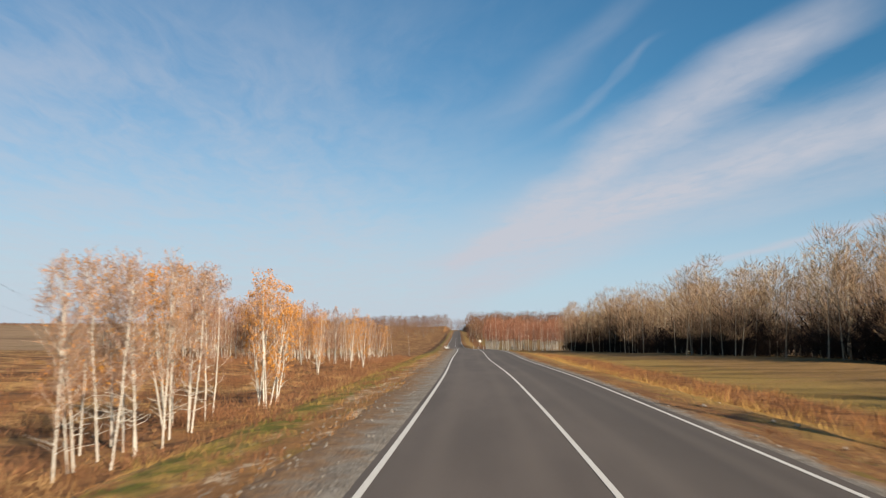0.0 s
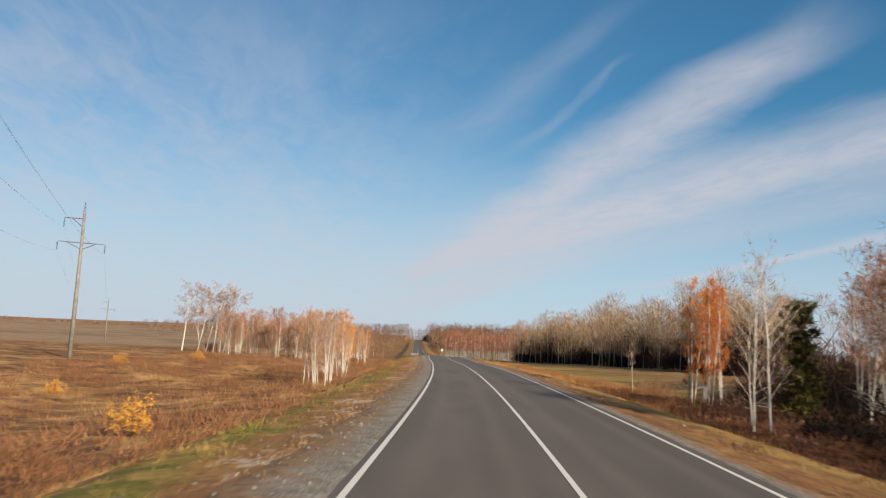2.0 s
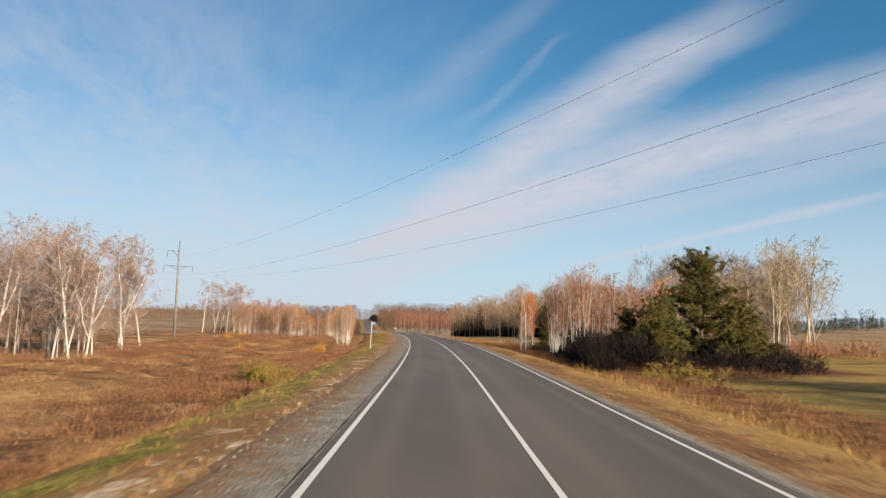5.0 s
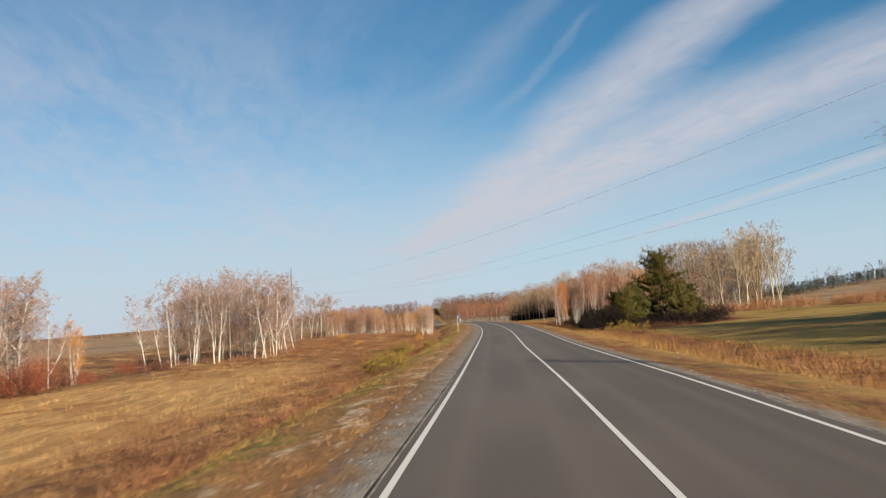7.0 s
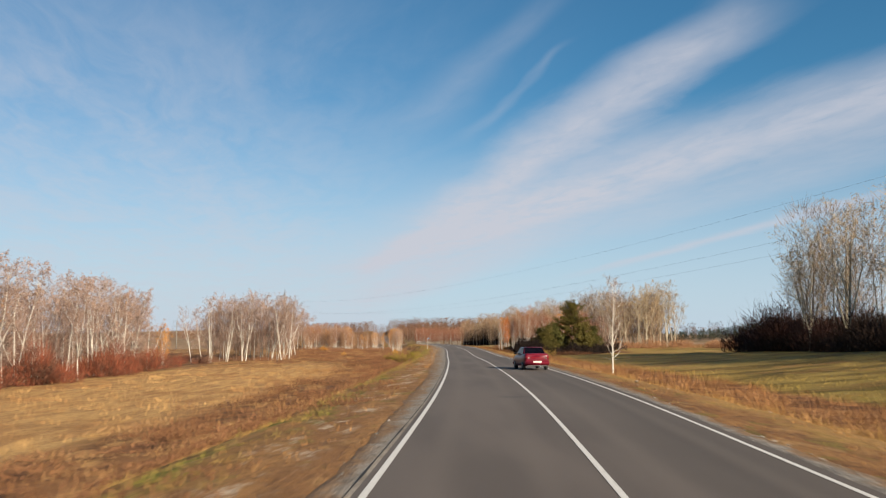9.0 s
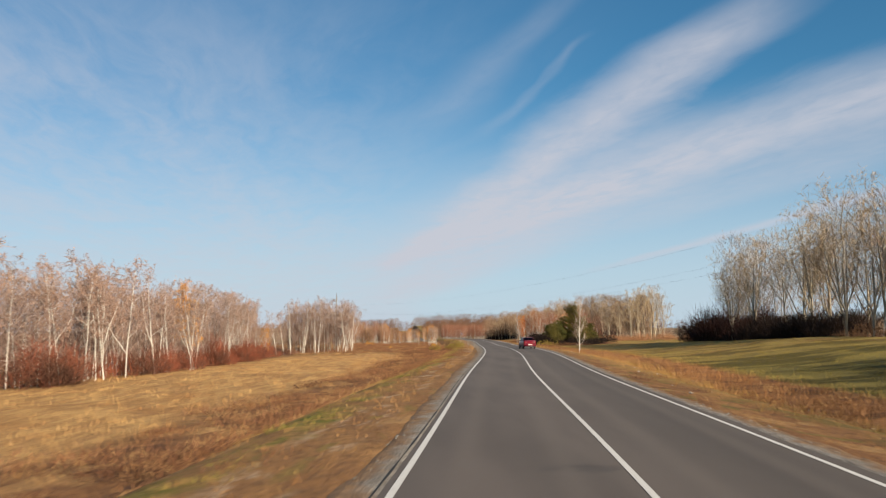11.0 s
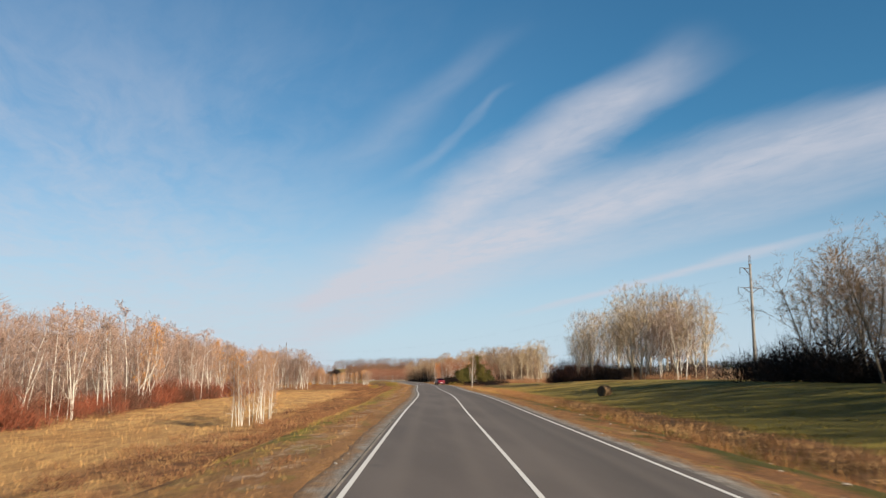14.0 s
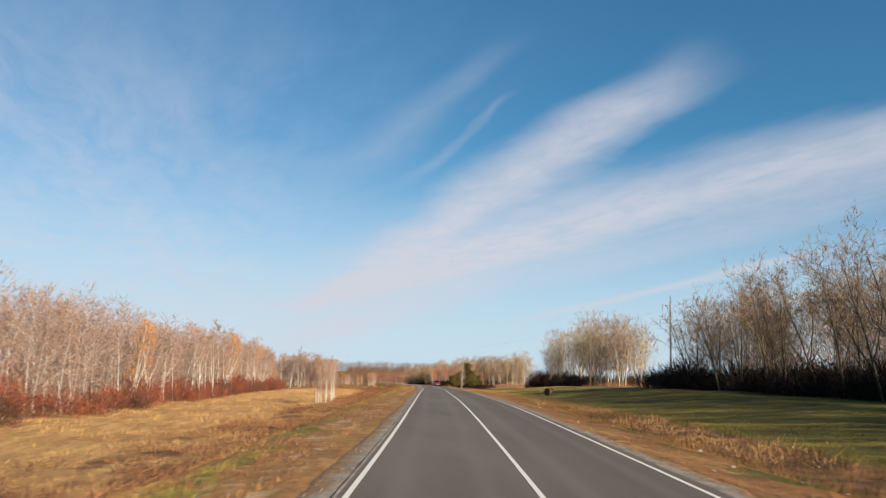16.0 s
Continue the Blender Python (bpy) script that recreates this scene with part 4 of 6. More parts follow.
# row farther along the left side
for i in range(22):
    y = 92 + i * 5.6 + R.uniform(-1, 1)
    x = float(road_x(y)) - 15.5 - 2.2 * abs(R.gauss(0, 1.6)) - (0 if i < 4 else 4)
    (golden if i % 3 == 0 else slim)(i, x, y, R.uniform(6.5, 8.6), group="birch row along the road")
# leaning old birches and the copse beside them
for i, (x, y, h) in enumerate(((-70.1, 162.6, 16.5), (-66.5, 164.0, 15.5), (-64.8, 165.5, 14.0), (-62.2, 163.0, 16.8), (-60.5, 166.0, 15.8))):
    plant(("leaning", i % 3), lambda: crown_tree(150 + i % 3, 13.0, 1 + i % 2, 0.06, 0.3, 0.34, 13, 5, 4, 6, 0.33, 0.7, 0.12, 1.1, 0.05, droop=0.25, r0=0.14, limb=0.4, fat=0.028, share=(0.55, 0.55, 0.55), white=1, twig=M_PALETWIG), "birch", x, y, h / 12.6,
          label="tall old white birch leaning a little, bare brown crown", group="old birches at the field edge", turn=90, lean=7.0 + 2.5 * (i % 3))
for i in range(30):
    x, y = R.uniform(-58, -36), R.uniform(150, 186)
    (golden if i % 9 == 0 else red_birch)(i, x, y, R.uniform(9, 13), group="copse at the field edge")
# groves in the left field
for i, (x, y, h) in enumerate(((-42.0, -4.0, 15.5), (-43.8, -8.5, 15.0), (-41.8, -12.5, 14.6), (-45.5, -2.0, 15.8))):
    old_birch(i, x, y, h, "birch grove in the field")
for i in range(22):
    u = (i + R.random()) / 22
    old_birch(i, -63 + 23 * u, -33 + R.random() ** 1.6 * 14 + 2 * u, R.uniform(0.88, 1.05) * (13.2 + 3.4 * math.sin(3.14 * u)), "birch grove in the field")
# long birch wood on the left: its front trees
for i in range(14):
    u = (i + R.random()) / 14
    old_birch(i + 3, -60.5 - R.random() ** 1.3 * 9, -68 - 26 * u, R.uniform(0.9, 1.08) * (13.5 + 2.0 * u), "long birch wood", "tall white birch at the end of the wood, bare pale crown")
for i, (x, y) in enumerate(((-59.5, -66.5), (-59.0, -69), (-60.5, -65))):
    golden(i, x, y, R.uniform(6.5, 8.5), "long birch wood")
for i in range(92):
    u = (i + R.random()) / 92
    y = -90 - 258 * u
    h = 14.8 - 4.4 * float(step(-215, -300, y))
    (golden if i % 30 == 17 else old_birch if i % 7 == 3 else bare_birch)(i, -57.3 - 2.5 * u - R.random() ** 1.4 * 8, y, R.uniform(0.86, 1.10) * h, group="long birch wood")
# white clump in the left meadow
for i, (x, y, h) in enumerate(((-37.1, -285.4, 7.2), (-36.2, -285.8, 7.3), (-35.4, -286.6, 7.2), (-34.5, -286.6, 7.3), (-34.6, -283.6, 7.4), (-35.6, -282.2, 7.3),
                               (-36.6, -281.4, 7.3), (-34.6, -281.4, 7.5), (-35.7, -277.6, 7.4), (-34.2, -278.0, 7.5), (-35.6, -272.6, 7.7), (-34.8, -273.0, 7.6), (-34.4, -275.6, 5.6))):
    slim(i, x - 0.2, y, h * 0.94, "thin white birch stem with sparse orange leaves", "birch clump in the meadow")
for i, (x, y) in enumerate(((-36.6, -284.2),)):
    golden(i, x - 0.2, y, 6.8, "birch clump in the meadow")

# right side: rust birches, birch wood, pines
for i, (x, y, h) in enumerate(((15.6, 11.0, 9.3), (16.9, 12.4, 9.5), (16.3, 9.2, 9.0), (17.6, 10.4, 8.8))):
    rusty(i, x, y, h, "birches at the right-hand ditch")
for i, (x, y, h) in enumerate(((12.3, -10.4, 8.3), (12.9, -10.9, 8.8), (13.6, -6.6, 5.8), (16.0, -18.0, 9.6), (14.4, -24.6, 9.4))):
    white_limbed(i, x, y, h, "birches at the right-hand ditch")
for i, (x, y, h) in enumerate(((15.2, -17.8, 7.6), (15.8, -19.0, 8.4), (14.8, -20.5, 7.5), (14.7, -19.6, 7.8), (15.9, -17.2, 7.4),
                               (14.6, -21.9, 8.8), (15.3, -25.2, 9.8), (14.3, -25.7, 8.4), (16.2, -20.0, 9.0), (16.8, -27.5, 10.8), (15.6, -28.5, 9.8), (16.6, -30.6, 10.8), (15.2, -19.0, 9.0))):
    red_birch(i, x, y, h, "birches at the right-hand ditch")
for i in range(20):
    y = -36 + R.random() * 30
    red_birch(i, 17.5 + R.random() ** 1.2 * 17, y, R.uniform(7.2, 11.6), "small birch wood")
for i in range(8):
    red_birch(i, 20.5 + R.random() * 14, -5 + R.random() * 10, R.uniform(8.6, 10.4), "small birch wood")
plant("pine_big", lambda: pine(301, 11.6, 0.53), "pine", 24.6, -46.5, 0.91, label="full green Scots pine branched to the ground", group="pines")
plant("pine_small", lambda: pine(302, 6.0, 0.19), "pine", 16.8, -4.8, 1.12, label="young dark green pine among birches", group="pines")
for i, (x, y, sc) in enumerate(((21.8, -41.6, 1.0), (29.5, -45.5, 0.9), (19.6, -49.5, 1.05), (17.6, -53.5, 0.95), (25.5, -52.5, 1.05), (16.0, -58.0, 0.75), (17.0, -46.5, 0.9))):
    plant("pine_low", lambda: pine(303, 5.6, 0.55), "pine", x, y, sc, label="low spreading dark pine beside the wood", group="pines")
for i, (x, y, sc) in enumerate(((18.5, -33.5, 1.5), (20.8, -36.2, 1.6), (16.4, -29.4, 1.2), (23.6, -40.4, 1.2), (17.5, -24.0, 1.2), (18.5, -19.0, 1.2),
                                (18.0, -12.0, 1.0), (19.0, -6.0, 1.1), (19.5, -28.0, 1.5), (22.0, -16.0, 1.5), (22.5, -24.0, 1.6), (21.0, -2.0, 1.3))):
    shrub("dark", i, x, y, sc, "dark bare thicket at the foot of the wood, toned for shade", "thicket by the pines")
# thin growth standing in the ditch
plant("sapling", lambda: crown_tree(175, 4.6, 1, 0.03, 0.0, 0.22, 12, 3, 3, 2, 0.16, 1.3, 0.2, 0.7, r0=0.024, limb=0.4, fat=0.006, low=2, white=1, bark=M_GREYBARK), "birch", 13.6, 21.5, 1.0, label="thin bare grey sapling standing in the ditch", group="birches at the right-hand ditch")
for i, (x, y, sc) in enumerate(((15.2, 21.5, 0.8), (16.2, 23.0, 0.95), (17.0, 22.0, 0.7), (15.6, 24.6, 0.8), (14.4, 17.0, 0.6))):
    shrub("brown", i, x, y, sc, "small brown leafless shrub at the field's edge", "ditch shrubs")
# lone birch
plant("lone", lambda: crown_tree(171, 8.8, 1, 0.01, 0.0, 0.15, 30, 4, 4, 4, 0.22, 0.9, 0.25, 0.75, droop=0.1, r0=0.085, limb=0.42, fat=0.0072, low=4, white=2, leaf=120, leaf_mat=M_ORANGE, leaf_size=0.07, twig=M_PALETWIG), "birch", 5.75, -154.7, 1.0, turn=40, label="lone white birch with a bare tapering crown")

# tall grey wood beyond the stubble field: its front trees
for i in range(36):
    u = (i + R.random()) / 36
    far_tall(i, 50 - 20 * u + R.random() ** 1.5 * 8, 92 + 225 * u, R.uniform(0.88, 1.06) * (17.2 - 1.6 * u), "tall wood behind the field")
# grey trees behind the pine
for i in range(22):
    y = R.uniform(-6, 26)
    x = 45 + 21 * (i + R.random()) / 22 + 0.33 * (y - 8)
    crest = max(0.0, 1 - abs(x - 0.33 * (y - 8) - 61) / 7)
    far_tall(i + 2, x, y, R.uniform(12.5, 16) + 5.5 * crest, "grey trees behind the pines")
# poplar grove by the green field
for i in range(26):
    u = (i + R.random()) / 26
    tall(i, 45 + R.random() * 12, -100 - 92 * u, R.uniform(0.85, 1.05) * (17.4 + 5.8 * math.sin(3.14 * u)), "poplar grove")
for i in range(7):
    old_birch(i, R.uniform(45, 51), -168 - 26 * (i + R.random()) / 7, R.uniform(14.5, 17.0), "poplar grove", "white-stemmed birch beside the poplars, bare pale crown")
# windbreak at the end; beyond y -380 it is unseen, added to shade the field
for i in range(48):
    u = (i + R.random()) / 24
    shaded_tall(i + 1, 34 + R.random() * 9 - 9 * max(0.0, u - 1), -252 - 96 * u, R.uniform(0.86, 1.06) * (17.8 + 4.6 * min(u, 1.1)), "windbreak", turn=-90 + R.uniform(-50, 50), lean=R.uniform(2, 13))
# red shrubs at the groves
for i in range(26):
    shrub("red" if i % 3 else "brown", i, R.uniform(-67, -58) if i % 2 else R.uniform(-66, -57), R.uniform(-38, -33) if i % 2 else R.uniform(-74, -63), R.uniform(0.8, 1.7), "dark red shrub at the grove edge", "grove shrubs")
for i in range(30):
    shrub("brown", i, R.uniform(-60, -18), R.uniform(70, 190), R.uniform(0.5, 1.1), "brown leafless shrub in the rough field", "field shrubs")


def leafy(i, x, y, s, words):
    bright = "bright" in words
    return plant(("leafy", i % 2, bright), lambda: thicket(230 + i % 2 + 10 * bright, 1.5, 2.0 - 1.25 * bright, M_BROWNTWIG, 18, 2400, M_YELLOW if bright else M_OLIVE, 2), "shrub", x, y, s, label=words, category="shrub", group="leafy shrubs")


leafy(0, -14.6, -67.6, 1.15, "low shrub with yellow-green leaves")
leafy(1, -15.6, -66.0, 0.95, "low shrub with yellow-green leaves")
leafy(0, -15.1, -17.0, 1.0, "small sapling with bright yellow leaves")
leafy(1, -12.4, -131.0, 0.85, "low shrub with yellow-green leaves")
leafy(0, -13.3, -128.6, 0.9, "low shrub with yellow-green leaves")
leafy(1, -11.5, -88.0, 0.8, "low shrub with yellow-green leaves")
leafy(0, -43.0, 86.0, 1.3, "sapling with bright yellow leaves")
shrub("dark", 0, -63.5, 171.0, 2.0, "dark bush behind the leaning birches", "field shrubs")
shrub("dark", 1, -66.5, 172.0, 1.7, "dark bush behind the leaning birches", "field shrubs")
golden(0, 24.7, -35.8, 9.4, "small birch wood")
for i, (x, y, s) in enumerate(((-30.0, 8.0, 0.8), (-38.0, 40.0, 0.9))):
    leafy(i, x, y, s, "sapling with bright yellow leaves")
leafy(0, 11.8, -73.5, 1.1, "low shrub with yellow-green leaves")
leafy(1, 13.4, -75.5, 1.2, "low shrub with yellow-green leaves")


# ---- far woods and undergrowth ----
def mass_wood(name, spots, h, mat, words, seed, conifer=False, k=42, fat=None, lo=0.30, wide=0.17, trunk=None, trunk_r=0.14, up=0.8, ln=0.06, fine=True):
    """The depth of a wood as one mass of small rough trees."""
    rng = np.random.default_rng(seed)
    spots = np.asarray(spots)
    n = len(spots)
    base = np.column_stack([spots, height(spots[:, 0], spots[:, 1])])
    hh = h * rng.uniform(0.78, 1.12, n)
    trunks, crowns = Geo(), Geo()
    trunks.cones(base - (0, 0, 0.3), base + np.column_stack([rng.normal(0, 0.05 * h, n), rng.normal(0, 0.05 * h, n), hh * 0.94]), trunk_r, True)
    at = np.repeat(base, k, 0)
    hk = np.repeat(hh, k)
    u = rng.uniform(0, 1, n * k)
    if conifer:
        lo, w = 0.05, 0.19 * (1.02 - u)
    else:
        w = wide * np.sin(np.clip(u * 2.6 + 0.35, 0, 3.1)) + 0.03
    az = rng.uniform(0, 6.283, n * k)
    rad = hk * w * np.sqrt(rng.uniform(0, 1, n * k))
    p = at + np.column_stack([np.cos(az) * rad, np.sin(az) * rad, hk * (lo + (0.95 - lo) * u)])
    d = np.column_stack([np.cos(az) * 0.7, np.sin(az) * 0.7, np.full(n * k, -0.3 if conifer else up)]) + rng.normal(0, 0.4, (n * k, 3))
    (crowns.blades if fine else crowns.cones)(p, p + d * (hk * (0.085 if conifer else ln))[:, None], fat or (0.017 * h if conifer else 0.0160 * h))
    ob = new(name)
    tagged(part("trunk", trunks.mesh(name + "_trunk", trunk or M_FARTRUNK), ob), kind="stuff")
    tagged(part("crown", crowns.mesh(name + "_crown", mat), ob), kind="stuff")
    return tagged(ob, words, "wood", kind="stuff")


def scatter(seed, n, x0, x1, y0, y1, shift=lambda y: 0.0 * y):
    rng = np.random.default_rng(seed)
    x, y = rng.uniform(x0, x1, n), rng.uniform(y0, y1, n)
    x = x + shift(y)
    ok = np.abs(x - road_x(y)) > 9
    return np.column_stack([x[ok], y[ok]])


def brush(name, spots, h, spread, mat, words, seed, k=120, fat=0.022, ln=0.30):
    """A continuous belt of shrubs as one mass of thin stems and twigs."""
    rng = np.random.default_rng(seed)
    spots = np.asarray(spots)
    n = len(spots)
    swell = 0.78 + 0.30 * np.sin(spots[:, 0] * 0.35 + spots[:, 1] * 0.47) * np.sin(spots[:, 1] * 0.19 + 1.0)
    hh = np.repeat(h * swell * rng.uniform(0.42, 1.15, n), k)
    az, out = rng.uniform(0, 6.283, n * k), np.sqrt(rng.uniform(0, 1, n * k))
    x = np.repeat(spots[:, 0], k) + np.cos(az) * out * spread
    y = np.repeat(spots[:, 1], k) + np.sin(az) * out * spread
    z = height(x, y)
    t = rng.uniform(0, 1, n * k) ** 0.8
    foot = np.column_stack([x, y, z - 0.1 + hh * (0.85 - 0.45 * out) * t * 0.8])
    d = np.column_stack([np.cos(az) * 0.35, np.sin(az) * 0.35, np.full(n * k, 0.7)]) + rng.normal(0, 0.45, (n * k, 3))
    g = Geo()
    g.blades(foot, foot + d * (hh * ln * rng.uniform(0.5, 1.2, n * k))[:, None], fat)
    return tagged(new(name, g.mesh(name, mat)), words, "shrubs", kind="stuff")


mass_wood("far_birch_wood", scatter(11, 190, -3, 36, 332, 420), 13.0, M_REDDISH, "far birch wood behind the bend, brown crowns and pale stems", 1, k=180, fat=0.059, lo=0.34, wide=0.12, trunk=M_BIRCH, trunk_r=0.12)
mass_wood("hillside_wood", scatter(12, 560, -18, 130, 560, 960), 19.0, M_FAR, "brown leafless wood on the far hillside", 2, lo=0.10, fine=False)
mass_wood("left_far_wood", scatter(13, 420, -330, -62, 780, 1080), 14.0, M_FAR, "far brown wood left of the climbing road", 3, lo=0.10, fine=False)
mass_wood("ridge_wood", scatter(14, 900, -380, 480, 1250, 1450), 19.0, M_FAR, "low wooded ridge on the horizon", 4, k=30, fat=0.28, lo=0.05, fine=False)
rr = np.random.default_rng(35)
mass_wood("ridge_wood", np.column_stack([rr.uniform(-260, 200, 420), rr.uniform(1400, 1560, 420)]), 20.0, M_FAR, "brown wood on the ridge behind the road's crest", 18, k=30, fat=0.28, lo=0.05, fine=False)
mass_wood("west_ridge_wood", scatter(33, 1500, -1700, -380, 1150, 1500), 4.0, M_FAR, "thin brown wooded ridge beyond the far fields", 16, k=12, fat=0.8, lo=0.05, wide=0.5, fine=False)
mass_wood("right_far_wood", scatter(15, 320, 150, 620, 420, 760), 14.0, M_FAR, "far brown wood behind the fields", 5, lo=0.10, fine=False)
mass_wood("pine_plantation", scatter(16, 900, 205, 450, 385, 470), 7.5, M_FARPINE, "dark green pine plantation behind the fields", 6, True, fat=0.19)
mass_wood("birch_wood_depth", scatter(17, 470, -82, -60, -352, -74), 13.2, M_PALETWIG, "depth of the long birch wood, pale crowns and white stems", 7,
          k=340, fat=0.035, lo=0.14, wide=0.16, trunk=M_BIRCH, trunk_r=0.055)
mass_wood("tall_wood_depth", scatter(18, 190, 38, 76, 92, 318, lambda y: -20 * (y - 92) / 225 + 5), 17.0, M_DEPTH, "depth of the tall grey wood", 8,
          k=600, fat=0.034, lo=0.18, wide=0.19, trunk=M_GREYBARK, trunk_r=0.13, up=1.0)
mass_wood("small_wood_depth", scatter(19, 22, 21, 36, -34, -6), 9.0, M_REDDISH, "depth of the small birch wood, reddish crowns", 9, k=400, fat=0.020, lo=0.14, wide=0.19, trunk=M_BIRCH, trunk_r=0.07)
mass_wood("copse_depth", scatter(34, 30, -58, -37, 152, 186), 11.0, M_TWIG, "inner birches of the field copse", 17, k=420, fat=0.05, lo=0.18, wide=0.2, trunk=M_BIRCH, trunk_r=0.08)
mass_wood("row_depth", scatter(20, 60, -52, -22, 130, 240), 8.0, M_FAR, "brown birches behind the roadside row", 10, k=220, fat=0.035, trunk=M_BIRCH, trunk_r=0.06)
# rear rows, thickened and continued out of view to block sun from the field
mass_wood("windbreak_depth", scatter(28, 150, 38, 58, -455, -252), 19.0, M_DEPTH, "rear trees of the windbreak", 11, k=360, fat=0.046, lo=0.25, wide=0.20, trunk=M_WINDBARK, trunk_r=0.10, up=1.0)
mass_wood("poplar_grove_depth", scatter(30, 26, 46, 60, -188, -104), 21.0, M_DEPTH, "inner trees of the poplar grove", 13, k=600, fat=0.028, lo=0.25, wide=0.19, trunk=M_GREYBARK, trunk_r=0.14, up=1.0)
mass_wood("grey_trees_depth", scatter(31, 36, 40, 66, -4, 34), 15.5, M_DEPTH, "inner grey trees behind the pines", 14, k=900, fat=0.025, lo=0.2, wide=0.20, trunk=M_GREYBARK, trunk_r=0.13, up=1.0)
mass_wood("grove_depth", scatter(29, 24, -60, -42, -30, -8), 14.0, M_PALETWIG, "inner birches of the field grove", 12, k=1100, fat=0.022, lo=0.16, wide=0.20, trunk=M_BIRCH, trunk_r=0.08)
rs = np.random.default_rng(77)
# the near-black belts below carry the shade under the trees in their colour
u = rs.uniform(0, 1, 230)
brush("undergrowth", np.column_stack([49.0 - 20 * u + rs.uniform(0, 1, 230) ** 1.8 * 22, 88 + 230 * u]), 20.0, 2.8, M_DARKTWIG, "dark undergrowth along the foot of the tall wood, shade put into its colour", 51, 300, 0.062, 0.20)
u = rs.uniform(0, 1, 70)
brush("undergrowth", np.column_stack([43.5 + rs.uniform(0, 9, 70), -92 - 62 * u]), 9.0, 3.2, M_DARKTWIG, "dark tall shrubs at the foot of the poplars, toned for shade", 52, 420, 0.050, 0.20)
v = np.random.default_rng(79).uniform(0, 1, (46, 2))
brush("undergrowth", np.column_stack([42.5 + 11 * v[:, 0], -90 - 26 * v[:, 1]]), 13.0, 3.0, M_MAROON, "dark maroon tall shrubs beside the poplar grove", 78, 420, 0.045, 0.20)
u = rs.uniform(0, 1, 30)
brush("undergrowth", np.column_stack([43.5 + rs.uniform(0, 6, 30), -158 - 42 * u]), 3.2, 2.2, M_BROWNTWIG, "brown shrubs between the pale poplar stems", 53, 130, 0.030)
u = rs.uniform(0, 1, 230)
brush("undergrowth", np.column_stack([32.5 + rs.uniform(0, 13, 230) - 8 * np.maximum(u - 0.5, 0), -238 - 216 * u]), 10.8, 3.2, M_DARKTWIG, "dark leafless shrubs under the windbreak, toned for shade", 54, 360, 0.052, 0.26)
u = rs.uniform(0, 1, 90)
brush("field_edge_brush", np.column_stack([33 + 90 * u, -16 + rs.uniform(-5, 9, 90) + 8 * u]), 4.0, 3.0, M_BROWNTWIG, "brownish bare brush at the field edge", 55, 420, 0.030, 0.26)
u = rs.uniform(0, 1, 230)
u = np.where(np.sin(u * 61) + np.sin(u * 23 + 1) < -0.7, u + 0.03, u)
brush("red_brush", np.column_stack([-55.5 - 2.5 * u - rs.uniform(0, 1, 230) ** 1.5 * 9, -70 - 280 * u]), 7.6, 2.0, M_REDTWIG, "low red shrubs before the birch wood", 56, 300, 0.026, 0.26)
u = rs.uniform(0, 1, 120)
brush("undergrowth", np.column_stack([18.5 + rs.uniform(0, 20, 120), -36 + 50 * u]), 5.2, 2.2, M_DARKTWIG, "dark undergrowth inside the small birch wood, shade put into its colour", 57, 260, 0.034, 0.26)
u = rs.uniform(0, 1, 90)
brush("undergrowth", np.column_stack([15.5 + rs.uniform(0, 14, 90), -38 + 52 * u]), 2.6, 1.8, M_BROWNTWIG, "rust-brown undergrowth at the foot of the birches", 73, 200, 0.018, 0.28)
rs3 = np.random.default_rng(80)
v = rs3.uniform(0, 1, (60, 2))
brush("undergrowth", np.column_stack([19.0 + 9 * v[:, 0] + 8 * v[:, 1], 8 + 20 * v[:, 1]]), 5.8, 2.0, M_MAROON, "dark maroon-brown shrubs behind the rust-leaved birches", 79, 300, 0.028, 0.24)
rs2 = np.random.default_rng(78)
v = rs2.uniform(0, 1, 60)
brush("field_edge_brush", np.column_stack([50 + rs2.uniform(0, 1, 60) * 50, -190 - 50 * v]), 5.5, 3.0, M_BROWNTWIG, "orange-brown bare brush between the groves", 72, 260, 0.030, 0.26)
v = rs2.uniform(70, 205, 150)
brush("rust_growth", np.column_stack([road_x(v) - 15.5 - rs2.uniform(0, 1, 150) ** 1.3 * 44, v]), 2.1, 2.2, M_WEED, "dark rust-brown shrubs below the birch row", 71, 90, 0.035)
# dark fill added inside the woods so that their gaps read as shade
v = rs2.uniform(0, 1, 110)
brush("inner_thicket", np.column_stack([55 - 20 * v + rs2.uniform(0, 1, 110) * 18, 94 + 224 * v]), 14.0, 4.0, M_INNER, "brown twig fill of the tall wood, toned for its inner shade", 67, 110, 0.10)
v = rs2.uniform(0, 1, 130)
brush("inner_thicket", np.column_stack([39 + rs2.uniform(0, 1, 130) * 14, -250 - 200 * v]), 11.0, 3.2, M_INNER, "brown twig fill of the windbreak, toned for its inner shade", 68, 160, 0.10)
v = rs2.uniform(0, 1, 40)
brush("inner_thicket", np.column_stack([48 + rs2.uniform(0, 1, 40) * 10, -104 - 86 * v]), 9.0, 3.0, M_INNER, "brown twig fill of the poplar grove, toned for its inner shade", 69, 120, 0.05)
v = rs2.uniform(0, 1, 60)
brush("rust_growth", np.column_stack([11.0 + 3.6 * rs2.uniform(0, 1, 60), -86 + 30 * v]), 1.1, 0.9, M_BROWNWEED, "dark brown weeds before the thicket", 70, 80, 0.014)
v = rs2.uniform(0, 1, 76)
